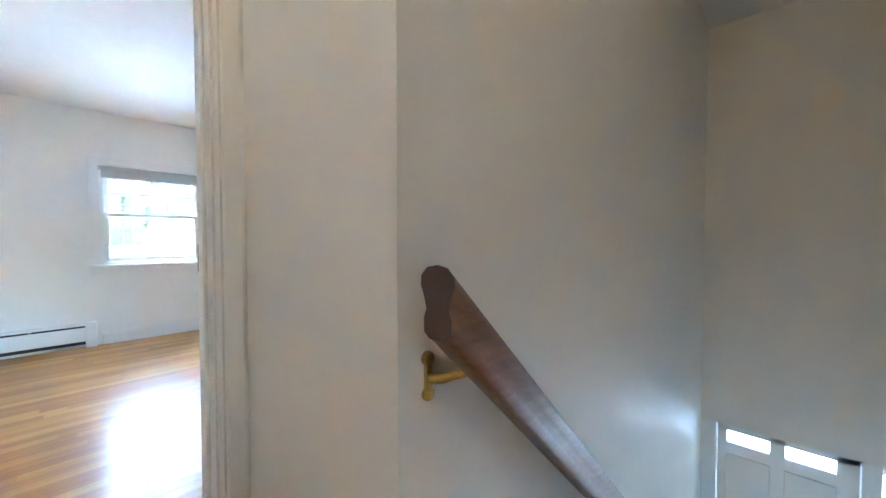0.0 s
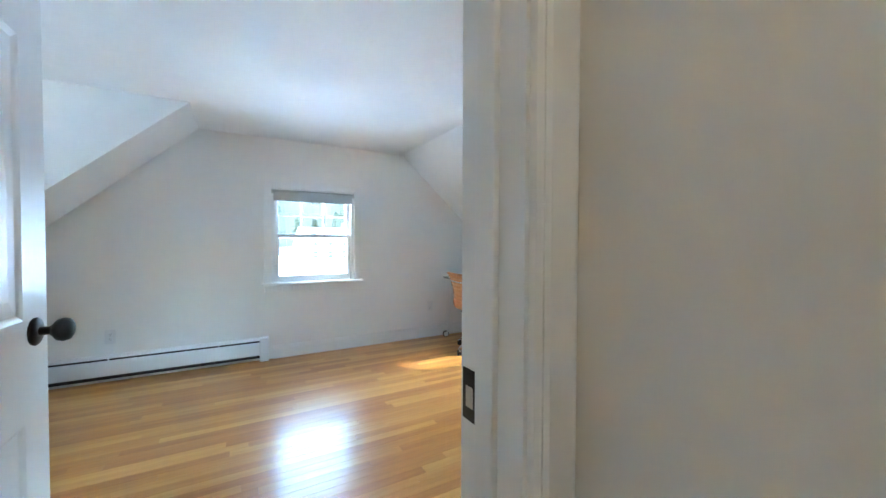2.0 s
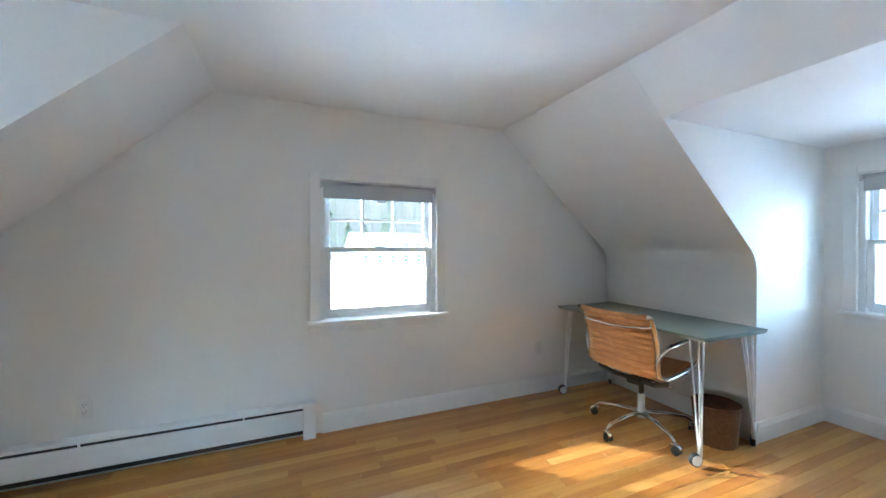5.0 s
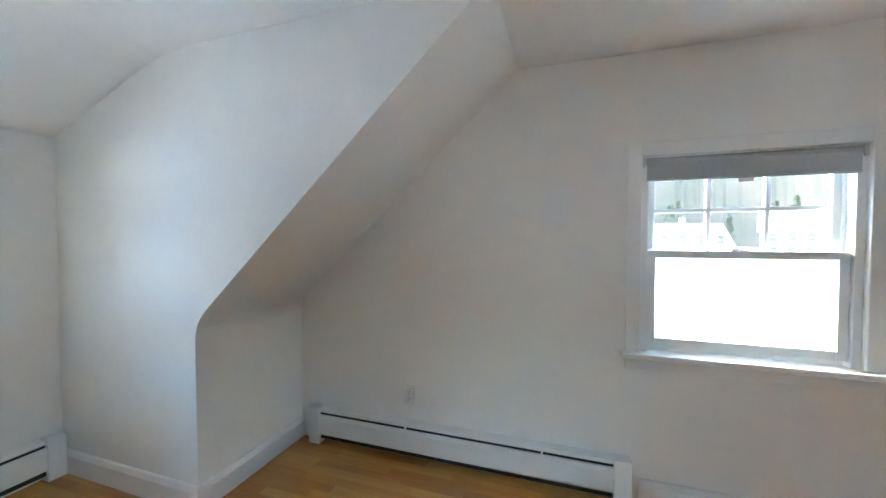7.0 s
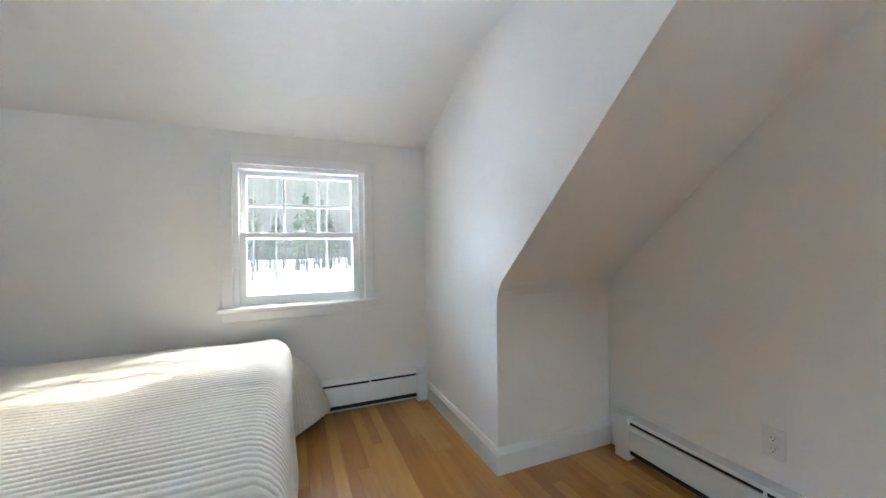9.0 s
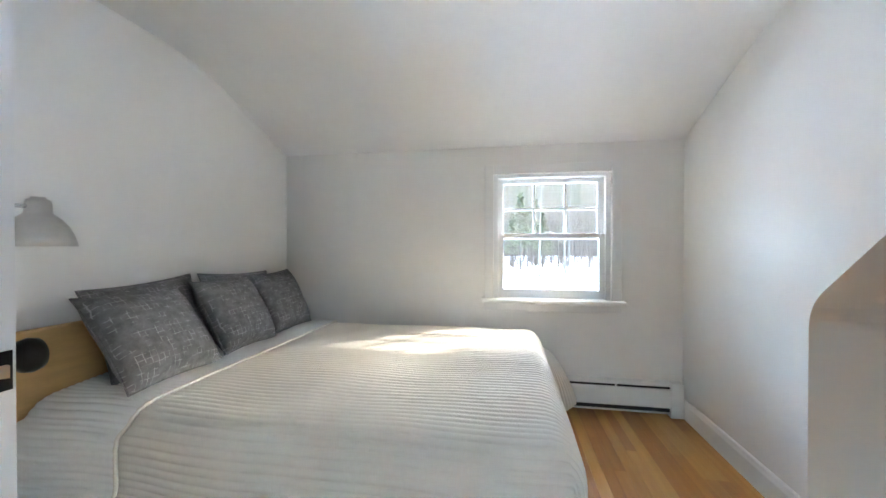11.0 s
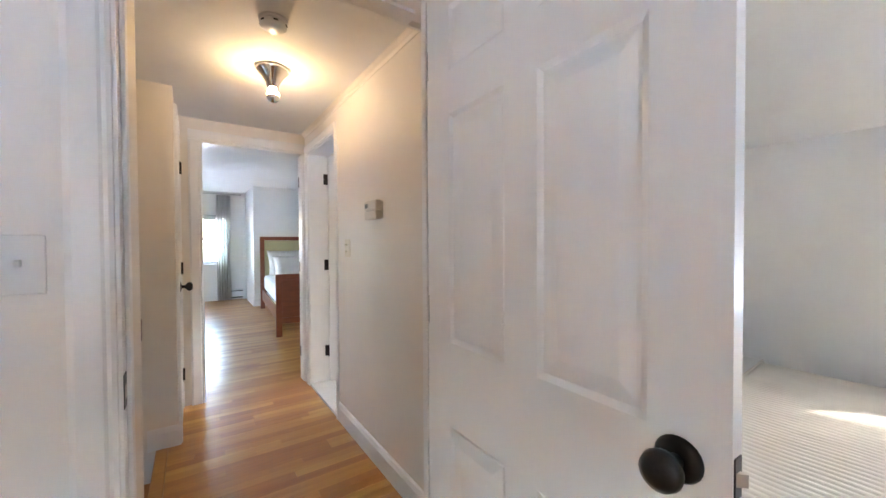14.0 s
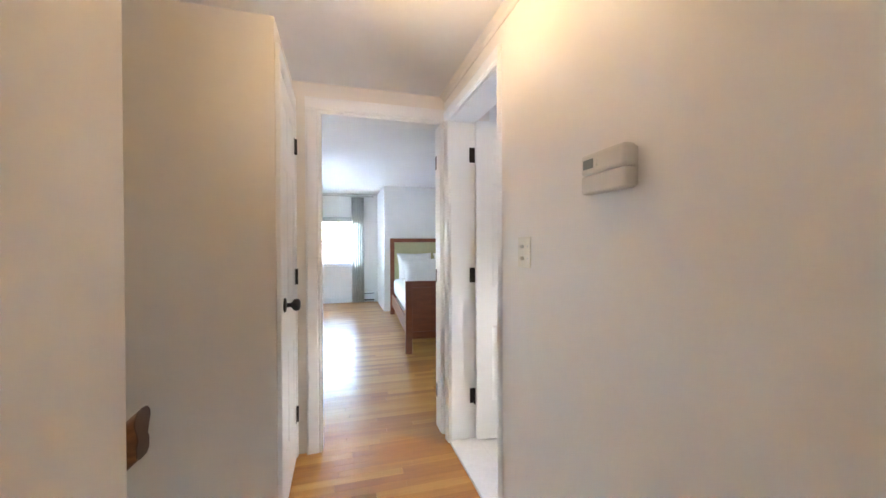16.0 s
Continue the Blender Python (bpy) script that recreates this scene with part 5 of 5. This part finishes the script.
def curtain(x0, x1, label):
    top = tagged(new("curtain"), label, "curtain", group="bedroom curtains")
    bm = bmesh.new()
    n = 60
    rows = []
    for z, pinch in ((2.295, 0.9), (1.6, 1.0), (0.8, 1.03), (0.012, 1.05)):
        rows.append([bm.verts.new((x0 + (x1 - x0) * i / n, -8.20 + 0.03 * pinch * math.sin(i / n * 2 * math.pi * 5.5), z)) for i in range(n + 1)])
    for A, B in zip(rows, rows[1:]):
        for i in range(n):
            bm.faces.new((A[i], A[i + 1], B[i + 1], B[i])).smooth = True
    c = part("cloth", bm, SHEER, top)
    s = c.modifiers.new("thickness", "SOLIDIFY")
    s.thickness = 0.003
    return top


curtain(-0.835, -0.575, "white linen curtain drawn aside at the far window")
curtain(0.18, 0.44, "white linen curtain drawn aside at the far window")
rod = thing("curtain_rod", "thin metal curtain rod over the far window", "curtain rod")
build("rod", NICKEL, rod, lambda b: tube(b, [(-1.02, -8.20, 2.315), (0.5, -8.20, 2.315)], 0.010, 10))
for x in (-0.98, 0.46):
    build("bracket", NICKEL, rod, lambda b: tube(b, [(x, -8.20, 2.315), (x, -8.299, 2.315)], 0.007, 8))
    build("finial", NICKEL, rod, lambda b: lathe(b, [(0.004, -0.018), (0.016, -0.01), (0.018, 0), (0.016, 0.01), (0.004, 0.018)], pose(x + math.copysign(0.05, x), -8.20, 2.315, 0, 90, 0), 14))

fb = thing("far_bed", "cherry wood bed with sage upholstered headboard and white bedding", "bed", pose(-1.035, -4.16, 0, 0, 0, -3.7))
# local x runs to -x across the bed, local y to the head at -2.62
WB2, LB = 1.62, 2.46
boxes("headboard_frame", CHERRY, fb, [(-0.075, 0, -LB - 0.045, -LB, 0, 1.37), (-WB2, -WB2 + 0.075, -LB - 0.045, -LB, 0, 1.37), (-WB2 + 0.075, -0.075, -LB - 0.045, -LB, 1.30, 1.37), (-WB2 + 0.075, -0.075, -LB - 0.045, -LB, 0.30, 0.40)], 0.004)
boxes("headboard_panel", FABRIC_GREEN, fb, [(-WB2 + 0.077, -0.077, -LB - 0.04, -LB - 0.008, 0.402, 1.298)], 0.006, "sage green upholstered panel")
boxes("footboard_frame", CHERRY, fb, [(-0.075, 0, -0.045, 0.0, 0, 0.83), (-WB2, -WB2 + 0.075, -0.045, 0.0, 0, 0.83), (-WB2 + 0.075, -0.075, -0.045, 0.0, 0.76, 0.83), (-WB2 + 0.075, -0.075, -0.045, 0.0, 0.17, 0.25)], 0.004)
boxes("footboard_panel", CHERRY, fb, [(-WB2 + 0.077, -0.077, -0.032, -0.012, 0.252, 0.758)])
for x in (-0.055, -WB2 + 0.03):
    boxes("side_rail", CHERRY, fb, [(x, x + 0.026, -LB, -0.046, 0.17, 0.36)], 0.003)
boxes("mattress", LINEN, fb, [(-WB2 + 0.07, -0.06, -LB + 0.01, -0.055, 0.362, 0.64)], 0.05)


def white_pillow(m, label):
    top = tagged(new("pillow"), label, "pillow", group="white pillows")
    top.matrix_world = m
    bm = bmesh.new()
    n = 12
    rows = {}
    for side in (1, -1):
        for i in range(n + 1):
            for j in range(n + 1):
                u, v = i / n * 2 - 1, j / n * 2 - 1
                if (i in (0, n) or j in (0, n)) and side == -1:
                    rows[side, i, j] = rows[1, i, j]
                    continue
                rows[side, i, j] = bm.verts.new((u * 0.32 * (1 - 0.06 * (1 - v * v)), v * 0.24 * (1 - 0.06 * (1 - u * u)), side * 0.085 * ((1 - u ** 4) * (1 - v ** 4)) ** 0.6))
    for side in (1, -1):
        for i in range(n):
            for j in range(n):
                q = [rows[side, i, j], rows[side, i + 1, j], rows[side, i + 1, j + 1], rows[side, i, j + 1]]
                bm.faces.new(q if side == 1 else q[::-1]).smooth = True
    part("cover", bm, LINEN, top)
    return top


white_pillow(lean(-1.62, -6.46, 0.88, 20, 4), "plump white pillow leaning on the sage headboard")
white_pillow(lean(-2.27, -6.40, 0.88, 20, 4), "plump white pillow leaning on the sage headboard")
white_pillow(lean(-1.68, -6.26, 0.80, 30, 4), "white pillow with grey pattern in front of the others")

# ---- oak strip floor: each strip is a piece ----
PW, PT = 0.057, 0.02
rng = random.Random(3)
plank_mesh = {}


def plank(length):
    key = round(length, 3)
    if key not in plank_mesh:
        bm = bmesh.new()
        l, w, c = key / 2 - 0.0002, PW / 2 - 0.0002, 0.0007
        lo = [bm.verts.new((sx * l, sy * w, -PT)) for sx, sy in ((-1, -1), (1, -1), (1, 1), (-1, 1))]
        md = [bm.verts.new((sx * l, sy * w, -c)) for sx, sy in ((-1, -1), (1, -1), (1, 1), (-1, 1))]
        hi = [bm.verts.new((sx * (l - c), sy * (w - c), 0)) for sx, sy in ((-1, -1), (1, -1), (1, 1), (-1, 1))]
        for A, B in ((lo, md), (md, hi)):
            for j in range(4):
                bm.faces.new((A[j], A[(j + 1) % 4], B[(j + 1) % 4], B[j]))
        bm.faces.new(hi)
        me = bpy.data.meshes.new("plank")
        bm.to_mesh(me)
        bm.free()
        me.materials.append(OAK)
        plank_mesh[key] = me
    return plank_mesh[key]


def rows_of(y0, y1, span):
    """(x0, x1, y) of every strip; span(y) gives the stretch of x that a row covers."""
    y = y0
    while y < y1 - 0.01:
        for a, b in span(y):
            x = a
            first = True
            while x < b - 0.005:
                ln = rng.choice((0.4, 0.55, 0.7, 0.85, 1.0, 1.25, 1.5))
                if first:
                    ln *= rng.choice((0.4, 0.7, 1.0))
                    first = False
                e = min(x + ln, b)
                if b - e < 0.12:
                    e = b
                yield x, e, y + PW / 2
                x = e
        y += PW


def room_span(y):
    w = DORM_L if y < BAY - 0.03 else KNEE_L
    e = DORM_R if DC0 - 0.02 < y < DC1 - 0.03 else KNEE_R
    if y < -0.03:
        return [(DORM_L, -0.98)]
    return [(w, e)]


def hall_span(y):
    if y < FAR - 0.02:
        return [(-3.3, 1.1)]
    if y < STAIR1 - 0.03:
        return [(HALL_R, -0.05)]
    return [(HALL_R, 0.0)]


floor = tagged(new("floor"), "varnished oak strip floor in honey tones", kind="structure")
pieces = list(rows_of(BED_WALL, GABLE, room_span)) + list(rows_of(-8.4, -0.125, hall_span))
near = sorted(pieces, key=lambda p: math.hypot((p[0] + p[1]) / 2 - 0.2, p[2] - 1.7))[:300]
chosen = set(near)
for x0, x1, y in near:
    ob = new("plank", plank(x1 - x0))
    ob.location = ((x0 + x1) / 2, y, 0)
    ob.parent = floor
verts, faces = [], []
for x0, x1, y in pieces:
    if (x0, x1, y) in chosen:
        continue
    k = len(verts)
    w, c = PW / 2 - 0.0002, 0.0007
    for z, i in ((-PT, 0), (-c, 0), (0, c)):
        verts += [(x0 + i + .0003, y - w + i, z), (x1 - i - .0003, y - w + i, z), (x1 - i - .0003, y + w - i, z), (x0 + i + .0003, y + w - i, z)]
    for r in (0, 4):
        for j in range(4):
            faces.append((k + r + j, k + r + (j + 1) % 4, k + r + 4 + (j + 1) % 4, k + r + 4 + j))
    faces.append((k + 8, k + 9, k + 10, k + 11))
me = bpy.data.meshes.new("planks_beyond")
me.from_pydata(verts, [], faces)
me.materials.append(OAK_REST)
rest = tagged(new("planks_beyond", me), "varnished oak strips", kind="stuff")
rest.parent = floor
